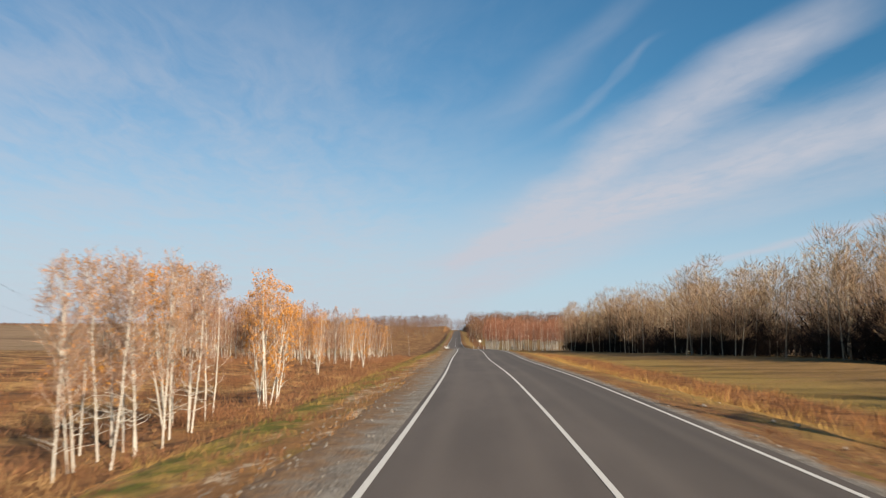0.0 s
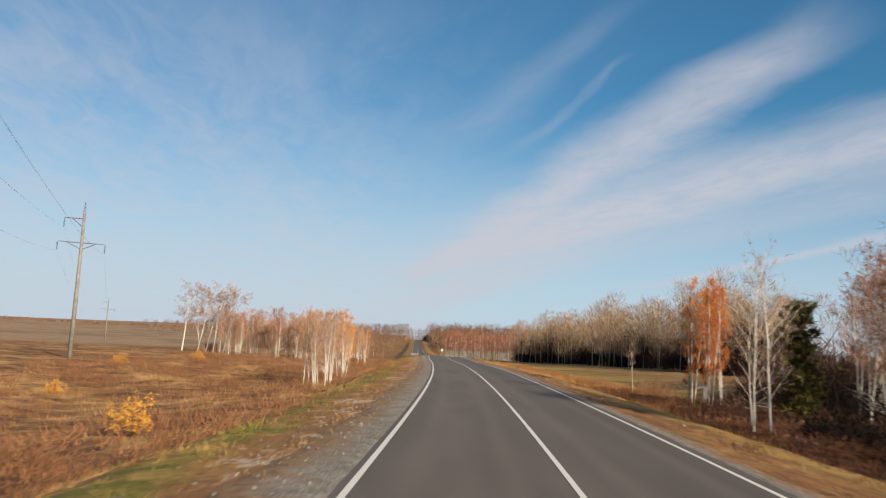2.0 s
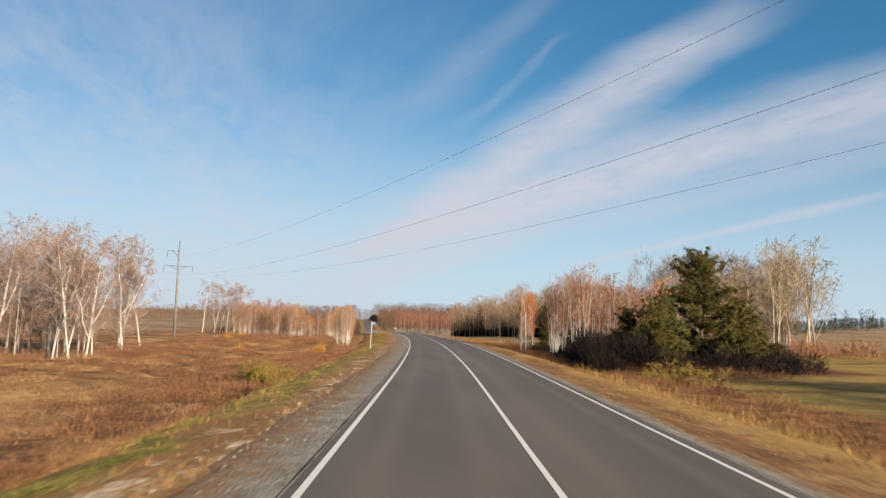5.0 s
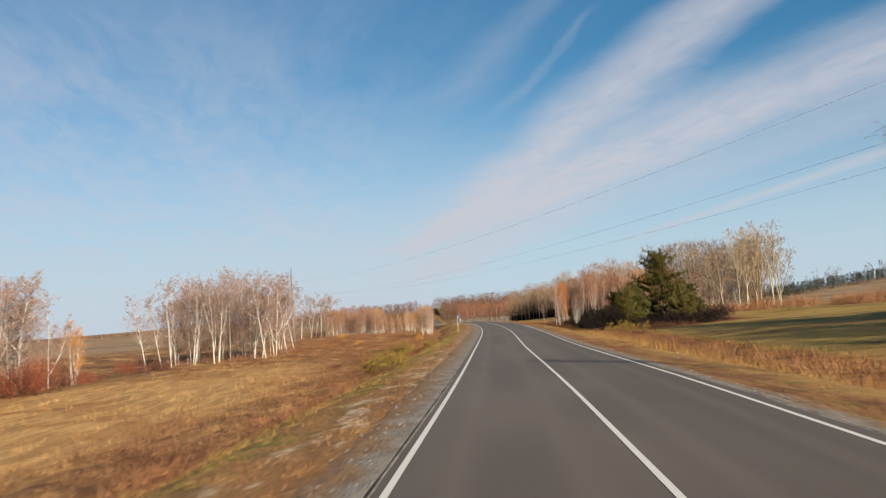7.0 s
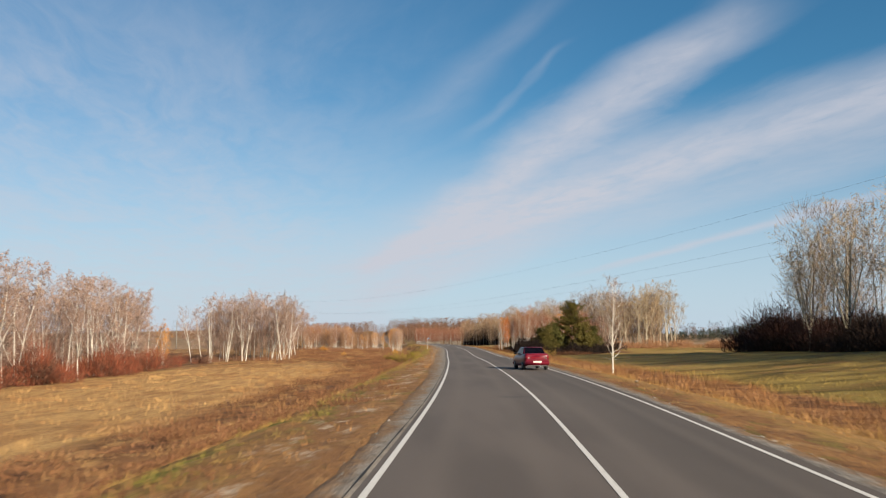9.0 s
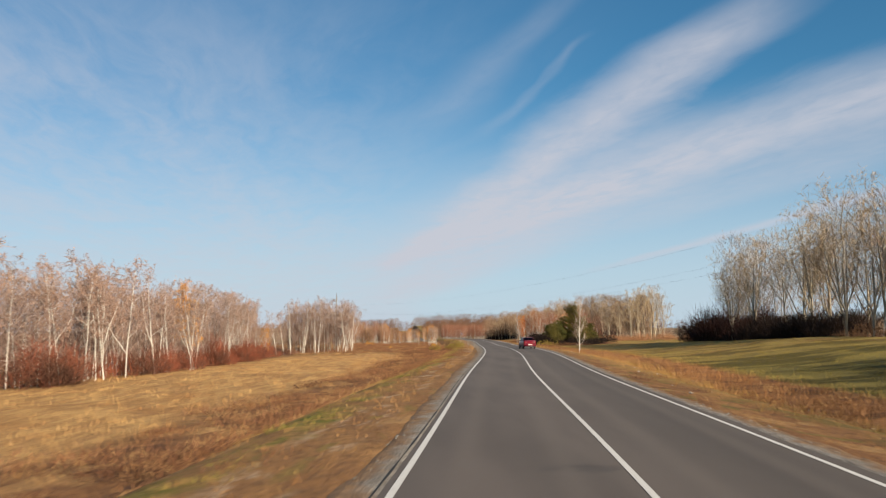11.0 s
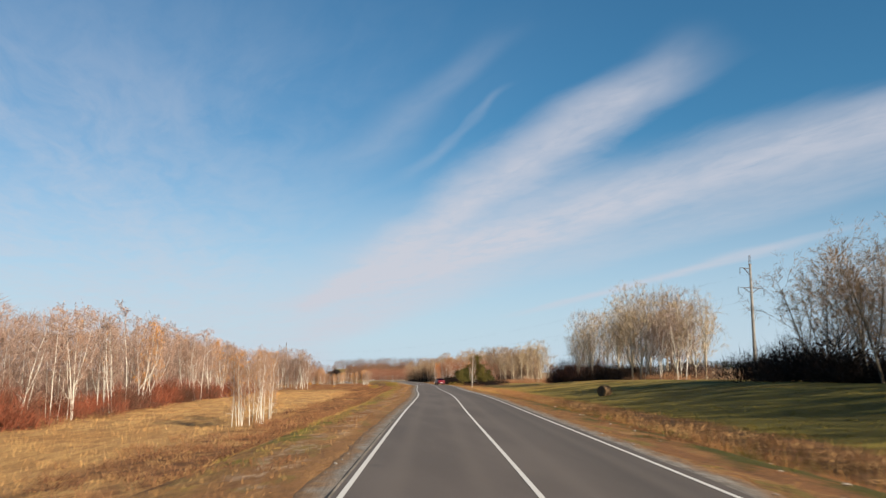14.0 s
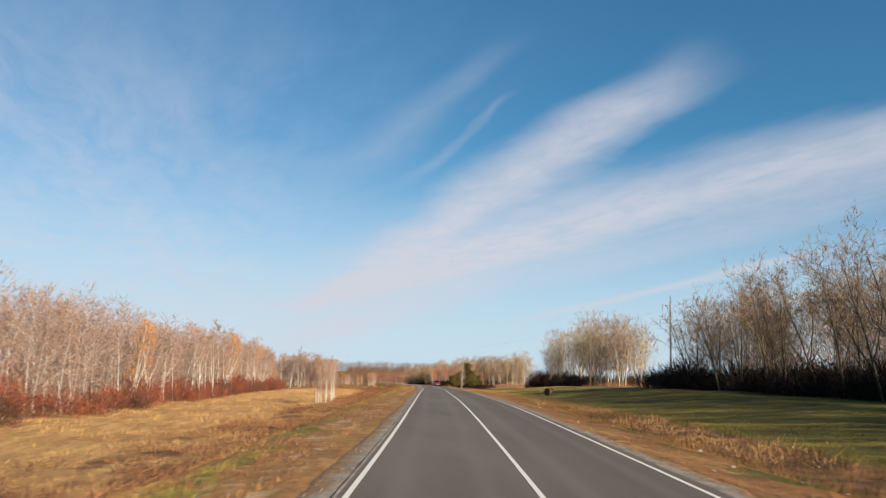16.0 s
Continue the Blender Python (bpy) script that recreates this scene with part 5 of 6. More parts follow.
brush("roadside_thicket", np.column_stack([10.6 + 3.0 * v + rs2.uniform(0, 1, 76) ** 1.2 * (3.5 + 5 * v), -62 + 22 * v]), 5.0, 1.5, M_DARKTWIG, "bare thicket beside the verge, toned nearly black for shade", 64, 620, 0.022, 0.22)
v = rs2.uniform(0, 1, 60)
brush("roadside_thicket", np.column_stack([15 + 17 * v, -60 + rs2.uniform(0, 1, 60) * 18]), 4.2, 1.8, M_DARKTWIG, "dark tangled thicket at the foot of the pines, toned for shade", 74, 300, 0.030, 0.22)
v = rs2.uniform(0, 1, 60)
brush("rust_growth", np.column_stack([12.5 + 12 * v, -66 + rs2.uniform(0, 1, 60) * 8]), 1.5, 1.0, M_BROWNWEED, "dark brown weeds before the pines", 75, 110, 0.016)
v = rs2.uniform(0, 1, 40)
brush("wood_edge_thicket", np.column_stack([13.5 + rs2.uniform(0, 1, 40) * 8, -41 + 32 * v]), 2.0, 1.4, M_DARKTWIG, "dark bare thicket along the birch wood's edge, toned for shade", 66, 420, 0.022, 0.20)
v = rs2.uniform(0, 1, 60)
brush("rust_growth", np.column_stack([11.8 + 5 * rs2.uniform(0, 1, 60), -34 + 44 * v]), 1.1, 1.0, M_BROWNTWIG, "rust-brown weeds at the foot of the birches", 65, 80, 0.016)
u = rs.uniform(0, 1, 60)
brush("undergrowth", np.column_stack([-62 + rs.uniform(0, 22, 60), -33 + 26 * u]), 2.6, 1.8, M_BROWNTWIG, "brown undergrowth of the field grove", 58, 110, 0.030)
yt = rs2.uniform(-100, 170, 260)
brush("tussock_grass", np.column_stack([road_x(yt) - 11.5 - 34 * rs2.uniform(0, 1, 260) ** 1.4, yt]), 1.0, 1.1, M_TUSSOCK, "pale dry tussock grass in the rough field", 76, 90, 0.012, 0.45)
yt = rs2.uniform(-440, -100, 420)
brush("tussock_grass", np.column_stack([road_x(yt) - 9.5 - 12 * rs2.uniform(0, 1, 420), yt]), 0.75, 0.9, M_TUSSOCK, "pale dry tussock grass below the verge", 77, 80, 0.010, 0.45)
yt = rs3.uniform(-430, 90, 700)
yt = yt[np.sin(yt * 0.37) + np.sin(yt * 0.121 + 1) > -0.4]
brush("verge_tufts", np.column_stack([road_x(yt) - 6.6 - 3.0 * rs3.uniform(0, 1, len(yt)), yt]), 0.34, 0.45, M_TURFTUFT, "low olive-green and straw grass tufts along the verge", 80, 70, 0.010, 0.6)
spot = rs3.uniform(0, 1, (34, 2))
cl = np.repeat(np.column_stack([-13.5 - 26 * spot[:, 0] ** 1.3, -95 + 190 * spot[:, 1]]), 9, 0) + rs3.normal(0, 1, (306, 2)) * (1.6, 3.2)
cl[:, 0] = np.minimum(cl[:, 0], -12.0) + road_x(cl[:, 1])
brush("dark_growth", cl, 1.5, 1.0, M_BROWNWEED, "patches of dark brown rank weeds in the rough field", 81, 110, 0.014, 0.30)
spot = rs3.uniform(0, 1, (52, 2))
cl = np.repeat(np.column_stack([-9.8 - 8 * spot[:, 0] ** 1.4, -320 + 250 * spot[:, 1]]), 8, 0) + rs3.normal(0, 1, (416, 2)) * (1.1, 2.6)
cl[:, 0] = np.minimum(cl[:, 0], -9.0) + road_x(cl[:, 1])
brush("dark_growth", cl, 1.0, 0.8, M_BROWNWEED, "patches of dark brown rank weeds below the verge", 82, 90, 0.013, 0.32)
n_w = 420
y = rs.uniform(-62, 160, n_w)
brush("rough_growth", np.column_stack([road_x(y) - 12.6 - 36 * rs.uniform(0, 1, n_w) ** 1.6, y]), 1.7, 1.5, M_WEED, "waist-high reddish-brown rough growth in the field", 59, 110, 0.016)
y = rs.uniform(-440, -60, 620)
y = y[np.sin(y * 0.21) + np.sin(y * 0.083 + 2) > -0.5]
slope = np.column_stack([road_x(y) - 10.0 - 10 * rs.uniform(0, 1, len(y)) ** 1.2, y])
dull = np.sin(y * 0.29 + 1) + np.sin(y * 0.11) > 0
brush("rough_growth", slope[~dull], 1.35, 1.3, M_WEED, "low rust-brown rough growth beyond the verge", 60, 130, 0.018)
brush("rough_growth", slope[dull], 1.25, 1.2, M_BROWNWEED, "low dark brown rough growth beyond the verge", 63, 130, 0.018)
y = rs.uniform(-440, 190, 520)
y = y[np.sin(y * 0.13) + np.sin(y * 0.31 + 1) > -0.9]
ditch = np.column_stack([road_x(y) + 10.6 + 4.2 * rs.uniform(0, 1, len(y)), y])
brush("rough_growth", ditch[(y < -66) & (y > -235)], 1.15, 1.0, M_WEED, "rust-brown growth along the ditch", 61, 75, 0.014)
brush("tussock_grass", ditch[y <= -235], 1.0, 1.0, M_TUSSOCK, "tall pale dry grass along the ditch", 83, 75, 0.013, 0.42)
# brown weeds by the wood, in a deeper tone that includes the trees' shade
brush("rough_growth", ditch[y >= -66], 1.15, 1.0, M_BROWNWEED, "dark brown growth along the ditch by the wood, tree shade in its tone", 62, 90, 0.016)


# ---- power line ----
LINE_A, LINE_STEP = Vector((-54.7, 64.9)), Vector((104.3, -282.0))
LINE_TURN = math.degrees(math.atan2(-LINE_STEP.x, LINE_STEP.y)) + 180


def box(bm, x0, x1, y0, y1, z0, z1):
    vs = [bm.verts.new((x, y, z)) for z in (z0, z1) for x, y in ((x0, y0), (x1, y0), (x1, y1), (x0, y1))]
    for f in ((3, 2, 1, 0), (4, 5, 6, 7), (0, 1, 5, 4), (1, 2, 6, 5), (2, 3, 7, 6), (3, 0, 4, 7)):
        bm.faces.new([vs[i] for i in f])


def finish(name, bm, mat, smooth=False, soft=0.0, seg=2):
    if soft:
        bmesh.ops.bevel(bm, geom=bm.edges[:], offset=soft, segments=seg, affect="EDGES", clamp_overlap=True)
    bmesh.ops.recalc_face_normals(bm, faces=bm.faces[:])
    me = bpy.data.meshes.new(name)
    bm.to_mesh(me)
    bm.free()
    for p in me.polygons:
        p.use_smooth = smooth
    me.materials.append(mat)
    return me


def rod(bm, a, b, r, r2=None, sides=8):
    a, b = Vector(a), Vector(b)
    m = Matrix.Translation((a + b) / 2) @ (b - a).to_track_quat("Z", "Y").to_matrix().to_4x4()
    bmesh.ops.create_cone(bm, cap_ends=True, segments=sides, radius1=r, radius2=r if r2 is None else r2, depth=(b - a).length, matrix=m)


ARMS = ((-2.5, 19.6, 20.6), (-3.1, 16.2, 16.2), (3.1, 16.2, 16.2))
HANG = 1.35


def power_pole():
    ob = new("power_pole")
    bm = bmesh.new()
    rod(bm, (0, 0, -0.6), (0, 0, 20.4), 0.33, 0.19, 14)
    part("column", finish("pole_column", bm, M_CONCRETE, True), ob, "tapered grey concrete column")
    bm = bmesh.new()
    for dx, dy in ((0.16, 0.16), (-0.16, 0.16), (0.16, -0.16), (-0.16, -0.16)):
        rod(bm, (dx, dy, 20.2), (dx * 0.3, dy * 0.3, 22.0), 0.03, 0.025, 5)
    for k in range(3):
        z = 20.5 + k * 0.5
        rod(bm, (-0.13, -0.13, z), (0.11, 0.11, z + 0.4), 0.02, None, 4)
        rod(bm, (0.13, -0.13, z), (-0.11, 0.11, z + 0.4), 0.02, None, 4)
    part("spire", finish("pole_spire", bm, M_STEEL), ob, "steel lattice lightning spire")
    for k, (x, z, zb) in enumerate(ARMS):
        s = 1 if x > 0 else -1
        bm = bmesh.new()
        for dy in (-0.12, 0.12):
            rod(bm, (0.15 * s, dy, z), (x, dy * 0.2, z), 0.055, 0.04, 6)
            rod(bm, (0.15 * s, dy, z - 0.9 if k else z - 1.1), (x * 0.62, dy * 0.4, z), 0.04, None, 6)
        arm = part("crossarm", finish("pole_crossarm", bm, M_STEEL), ob)
        bm = bmesh.new()
        rod(bm, (x, 0, z), (x, 0, z - HANG), 0.02, None, 5)
        for j in range(7):
            zz = z - 0.2 - j * 0.15
            rod(bm, (x, 0, zz), (x, 0, zz - 0.07), 0.04, 0.13, 10)
        part("insulator", finish("pole_insulator", bm, M_STEEL, True), arm, "string of disc insulators")
    return tagged(ob, "tall grey concrete power pole with three steel arms", "power pole", "power line")


POLES = []
proto = power_pole()
for k in range(-2, 2):
    at = LINE_A + LINE_STEP * k
    at = Vector((-169.2, 356.2)) if k == -1 else Vector((51.2, -213.4)) if k == 1 else at
    s = 1.11 if k == 1 else 1.0
    m = pose(at.x, at.y, float(height(at.x, at.y)) - 0.1, 0, 0, LINE_TURN) @ Matrix.Diagonal((s, s, s, 1))
    POLES.append(m)
    if k == -1:
        proto.matrix_basis = m
    elif k > -1:
        keep = proto.matrix_basis.copy()
        proto.matrix_basis = Matrix.Identity(4)
        copy_thing(proto, m)
        proto.matrix_basis = keep
POLES.append(pose(153.5, -500, -1.5, 0, 0, LINE_TURN))
keep = proto.matrix_basis.copy()
proto.matrix_basis = Matrix.Identity(4)
copy_thing(proto, POLES[-1])
proto.matrix_basis = keep


def wire(a, b, sag):
    cu = bpy.data.curves.new("power_line_wire", "CURVE")
    cu.dimensions, cu.bevel_depth, cu.bevel_resolution = "3D", 0.0065, 1
    sp = cu.splines.new("POLY")
    n = 60
    sp.points.add(n)
    for i in range(n + 1):
        u = i / n
        p = a.lerp(b, u)
        sp.points[i].co = (p.x, p.y, p.z - sag * 4 * u * (1 - u), 1)
    cu.materials.append(M_WIRE)
    return tagged(new("power_line_wire", cu), "dark sagging overhead power line wire", "wire", "power line wires")


for k in range(4):
    for x, z, zb in ARMS:
        wire(POLES[k] @ Vector((x, 0, z - HANG)), POLES[k + 1] @ Vector((x, 0, z - HANG)), 6.5)


# ---- road furniture ----
def kilometre_sign(x, y):
    z = float(height(x, y))
    ob = new("kilometre_sign")
    ob.matrix_basis = pose(x, y, z, 0, 1.0, 4)
    bm = bmesh.new()
    box(bm, -0.03, 0.03, -0.03, 0.03, -0.3, 2.5)
    part("post", finish("sign_post", bm, M_WHITE, soft=0.008), ob, "white painted square post")
    bm = bmesh.new()
    box(bm, 0.04, 0.33, -0.012, 0.012, 2.25, 2.50)
    plate = part("plate", finish("sign_plate", bm, M_BLUE, soft=0.006), ob, "small blue enamel plate")
    bm = bmesh.new()
    for x0, x1, z0, z1 in ((0.055, 0.315, 2.474, 2.482), (0.055, 0.315, 2.266, 2.274), (0.055, 0.063, 2.274, 2.474), (0.307, 0.315, 2.274, 2.474), (0.13, 0.165, 2.33, 2.42), (0.20, 0.235, 2.33, 2.42)):
        box(bm, x0, x1, -0.0165, -0.0125, z0, z1)
    part("plate_marks", finish("sign_marks", bm, M_WHITE), plate, "pale rim and bar")
    return tagged(ob, "white post with a small blue kilometre plate", "road sign")


kilometre_sign(-7.9, -48.8)


def far_sign(x, y, h, words):
    ob = new("road_sign")
    ob.matrix_basis = pose(x, y, float(height(x, y)), 0, 0, 3)
    bm = bmesh.new()
    rod(bm, (0, 0.05, -0.3), (0, 0.05, h), 0.045, None, 8)
    part("post", finish("road_sign_post", bm, M_WHITE, True), ob, "white metal post")
    bm = bmesh.new()
    rod(bm, (0, -0.015, h - 0.38), (0, 0.006, h - 0.38), 0.36, None, 24)
    part("disc", finish("road_sign_disc", bm, M_WHITE), ob, "round pale sign plate")
    return tagged(ob, words, "road sign")


far_sign(-3.9, 232.0, 2.6, "pale round road sign on a post at the bend")


def guide_post():
    ob = new("guide_post")
    bm = bmesh.new()
    box(bm, -0.06, 0.06, -0.04, 0.04, -0.25, 0.85)
    part("post", finish("guide_post_body", bm, M_WHITE, soft=0.015), ob, "white painted post")
    bm = bmesh.new()
    box(bm, -0.0625, 0.0625, -0.0425, 0.0425, 0.55, 0.70)
    part("band", finish("guide_post_band", bm, M_STEEL), ob, "black slanted band")
    return tagged(ob, "short white guide post with a black band at the bend", "guide post", "guide posts")


guide = guide_post()
for q, y in ((4.7, 218.0), (4.7, 246.0), (4.7, 276.0), (-4.7, 222.0), (-4.7, 240.0), (-4.7, 258.0), (-4.7, 278.0), (-4.7, 300.0)):
    x = float(road_x(y)) + q
    copy_thing(guide, pose(x, y, float(height(x, y)), 0, 0, 4))
guide.matrix_basis = pose(float(road_x(200.0)) - 4.7, 200.0, float(height(float(road_x(200.0)) - 4.7, 200.0)), 0, 0, 4)


# ---- straw bale ----
def straw_bale(x, y):
    rng = np.random.default_rng(5)
    ob = new("straw_bale")
    ob.matrix_basis = pose(x, y, float(height(x, y)) - 0.06, 0, 0, 32)
    rad, half, n = 0.80, 0.68, 40
    g = Geo()
    rings = []
    for t, rr in ((-half, 0.0), (-half, 0.55), (-half + 0.0, 0.92), (-half + 0.06, 1.0), (-0.3, 1.03), (0.05, 1.0), (0.35, 1.02), (half - 0.06, 1.0), (half, 0.92), (half, 0.55), (half, 0.0)):
        a = np.arange(n) * 2 * np.pi / n
        r = rad * rr * (1 + 0.02 * rng.normal(size=n)) * np.where(np.sin(a) < -0.8, 0.93, 1.0)
        rings.append(np.column_stack([np.full(n, t) + 0.02 * rng.normal(size=n), np.cos(a) * r, np.sin(a) * r + rad * 0.95]))
    f = []
    for k in range(len(rings) - 1):
        for j in range(n):
            p, q = k * n + j, k * n + (j + 1) % n
            f += [(p, q, q + n), (p, q + n, p + n)]
    g.put(np.concatenate(rings), f)
    part("roll", g.mesh("bale_roll", M_STRAW), ob, "weathered dark straw roll")
    s = Geo()
    m = 2600
    a, t = rng.uniform(0, 6.283, m), rng.uniform(-half, half, m)
    p = np.column_stack([t, np.cos(a) * rad * 0.99, np.sin(a) * rad * 0.99 + rad * 0.95])
    d = np.column_stack([rng.normal(0, 0.5, m), -np.sin(a) + 0.25 * np.cos(a), np.cos(a) + 0.25 * np.sin(a)]) + rng.normal(0, 0.18, (m, 3))
    s.cones(p, p + d * rng.uniform(0.08, 0.22, (m, 1)), 0.008)
    part("straws", s.mesh("bale_straws", M_STRAW), ob, "loose straw ends")
    return tagged(ob, "round brown straw bale lying on the green field", "straw bale")


straw_bale(10.3, -247.5)


# ---- car ----
def paint(name, col, rough, metal=0.0, coat=0.0):
    m, n, s = material(name, rough, metal, 0.5)
    vec = n.add("ShaderNodeTexCoord").outputs["Object"]
    dark = tuple(c * 0.75 for c in col)
    n.put(s.inputs["Base Color"], n.mix(n.ramp(n.noise(vec, 2.5, 4.0), 0.4, 0.7), col, dark))
    s.inputs["Coat Weight"].default_value = coat
    return m


M_RED = paint("dark_red_paint", (0.110, 0.007, 0.016), 0.34, 0.0, 0.15)
M_RED.node_tree.nodes["Principled BSDF"].inputs["Specular IOR Level"].default_value = 0.22
M_GLASS = paint("tinted_glass", (0.003, 0.003, 0.006), 0.10, 0.0, 0.0)
M_GLASS.node_tree.nodes["Principled BSDF"].inputs["Specular IOR Level"].default_value = 0.05
M_TYRE = paint("tyre_rubber", (0.022, 0.022, 0.023), 0.85)
M_RIM = paint("alloy_rim", (0.14, 0.14, 0.145), 0.45, 0.6)
M_LAMP = paint("red_lamp_glass", (0.17, 0.008, 0.010), 0.12, 0.0, 0.6)
M_BLACK = paint("black_plastic", (0.03, 0.03, 0.032), 0.55)


def loft(name, stations, mat, soft=0.03):
    """A closed hull through half sections (y, [(x, z), ...]) mirrored about x = 0."""
    bm = bmesh.new()
    rows = []
    for y, half in stations:
        ring = [(x, y, z) for x, z in half] + [(-x, y, z) for x, z in reversed(half)]
        rows.append([bm.verts.new(p) for p in ring])
    for a, b in zip(rows, rows[1:]):
        for j in range(len(a)):
            k = (j + 1) % len(a)
            bm.faces.new((a[j], a[k], b[k], b[j]))
    bm.faces.new(rows[0])
    bm.faces.new(rows[-1])
    return finish(name, bm, mat, True, soft)


def panel(name, corners, mat, out=0.006):
    """A thin slightly proud pane on four corners."""
    c = [Vector(p) for p in corners]
    nrm = (c[1] - c[0]).cross(c[3] - c[0]).normalized() * out
    bm = bmesh.new()
    lo, hi = [bm.verts.new(p - nrm) for p in c], [bm.verts.new(p + nrm) for p in c]
    bm.faces.new(hi)
    bm.faces.new(list(reversed(lo)))
    for j in range(4):
        k = (j + 1) % 4
        bm.faces.new((lo[j], lo[k], hi[k], hi[j]))
    return finish(name, bm, mat)


def sedan(x, y, turn):
    ob = new("car")
    ob.matrix_basis = pose(x, y, float(surf(2.15, y)), 0, 0, turn)

    def hull(w, z0, belt, top):
        z0, belt, top = z0 + 0.04, belt + 0.06, top + 0.07
        return [(0.0, z0), (w * 0.86, z0), (w * 0.96, z0 + 0.08), (w, z0 + 0.22), (w * 1.005, (z0 + belt) * 0.55), (w * 0.985, belt), (w * 0.93, top - 0.015), (w * 0.80, top + 0.012), (0.0, top + 0.03)]

    body = part("body", loft("car_body", (
        (-2.09, hull(0.70, 0.38, 0.80, 0.88)), (-2.03, hull(0.79, 0.31, 0.87, 0.985)), (-1.86, hull(0.825, 0.27, 0.90, 1.015)), (-1.50, hull(0.84, 0.23, 0.90, 1.0)), (-0.9, hull(0.84, 0.20, 0.87, 0.93)),
        (0.6, hull(0.84, 0.20, 0.84, 0.90)), (1.15, hull(0.83, 0.22, 0.80, 0.88)), (1.9, hull(0.80, 0.26, 0.68, 0.74)), (2.08, hull(0.72, 0.34, 0.58, 0.62))), M_RED), ob, "dark red metallic body")
    zb, zr = 0.97, 1.50
    part("roof", loft("car_cabin", (
        (-1.52, [(0, zb), (0.74, zb), (0.735, zb + 0.03), (0, zb + 0.03)]), (-0.92, [(0, zb), (0.76, zb), (0.61, zr - 0.03), (0, zr - 0.02)]),
        (-0.75, [(0, zb), (0.76, zb), (0.60, zr), (0, zr + 0.015)]), (0.20, [(0, zb), (0.76, zb), (0.60, zr - 0.01), (0, zr + 0.005)]),
        (0.34, [(0, zb), (0.76, zb), (0.60, zr - 0.06), (0, zr - 0.05)]), (1.02, [(0, zb - 0.05), (0.72, zb - 0.05), (0.70, zb - 0.02), (0, zb - 0.02)])), M_RED, 0.015), ob)
    part("rear_window", panel("car_rear_window", ((-0.69, -1.485, 1.035), (0.69, -1.485, 1.035), (0.575, -0.955, 1.462), (-0.575, -0.955, 1.462)), M_GLASS, 0.012), ob)
    part("windscreen", panel("car_windscreen", ((0.64, 0.98, 0.98), (-0.64, 0.98, 0.98), (-0.54, 0.385, 1.43), (0.54, 0.385, 1.43)), M_GLASS, 0.012), ob)
    for s in (1, -1):
        for y0, y1, t0, t1 in ((-1.20, -0.52, -0.86, -0.52), (-0.45, 0.80, -0.45, 0.30)):
            cs = [(s * 0.755, y0, 1.02), (s * 0.755, y1, 1.02), (s * 0.632, t1, 1.432), (s * 0.632, t0, 1.432)]
            part("side_window", panel("car_side_window", cs if s > 0 else cs[::-1], M_GLASS, 0.014), ob)
        lamp = bmesh.new()
        box(lamp, s * 0.50, s * 0.79, -2.105, -1.95, 0.74, 0.93)
        light = part("tail_light", finish("car_tail_light", lamp, M_LAMP, True, 0.035, 3), ob, "dark red tail light")
        clear = bmesh.new()
        box(clear, s * 0.52, s * 0.64, -2.112, -2.09, 0.77, 0.83)
        part("reversing_lens", finish("car_reversing_lens", clear, M_RIM, False, 0.01), light, "pale reversing light lens")
        head = bmesh.new()
        box(head, s * 0.42, s * 0.70, 1.93, 2.06, 0.52, 0.64)
        part("headlight", finish("car_headlight", head, M_GLASS, False, 0.02), ob)
        mir = bmesh.new()
        box(mir, s * 0.80, s * 1.03, 0.50, 0.64, 1.00, 1.14)
        part("mirror", finish("car_mirror", mir, M_BLACK, True, 0.03), ob, "black door mirror")
        for yy in (-1.28, 1.22):
            bm = bmesh.new()
            rod(bm, (s * 0.66, yy, 0.30), (s * 0.845, yy, 0.30), 0.30, None, 28)
            wheel = part("wheel", finish("car_wheel", bm, M_TYRE, True, 0.02), ob, "black tyre")
            bm = bmesh.new()
            rod(bm, (s * 0.835, yy, 0.30), (s * 0.853, yy, 0.30), 0.19, 0.17, 20)
            part("rim", finish("car_rim", bm, M_RIM, True), wheel, "grey wheel rim")
    for nm, y0, y1, z0, z1 in (("rear_bumper", -2.17, -1.92, 0.33, 0.62), ("front_bumper", 1.95, 2.13, 0.26, 0.48)):
        bm = bmesh.new()
        box(bm, -0.81, 0.81, y0, y1, z0, z1)
        part(nm, finish("car_" + nm, bm, M_RED, True, 0.05, 3), ob)
    bm = bmesh.new()
    box(bm, -0.66, 0.66, -2.13, -2.0, 0.275, 0.335)
    part("bumper_skirt", finish("car_skirt", bm, M_BLACK, False, 0.015), ob, "black lower skirt")
    bm = bmesh.new()
    box(bm, -0.28, 0.28, -2.182, -2.15, 0.49, 0.615)
    part("number_plate", finish("car_number_plate", bm, M_WHITE, False, 0.006), ob, "white plate with an unreadable grey bar")
    bm = bmesh.new()
    box(bm, -0.48, 0.48, -2.112, -2.07, 0.79, 0.83)
    part("reflector_strip", finish("car_reflector_strip", bm, M_LAMP, False, 0.004), ob, "dark red reflector strip")
    bm = bmesh.new()
    rod(bm, (0.45, -2.10, 0.24), (0.45, -1.85, 0.24), 0.03, None, 10)
    part("exhaust", finish("car_exhaust", bm, M_STEEL, True), ob, "steel exhaust pipe")
    return tagged(ob, "dark red sedan on the asphalt, seen from behind", "car")


car_y = -173.8
sedan(float(road_x(car_y)) + 2.15, car_y, 3.5)

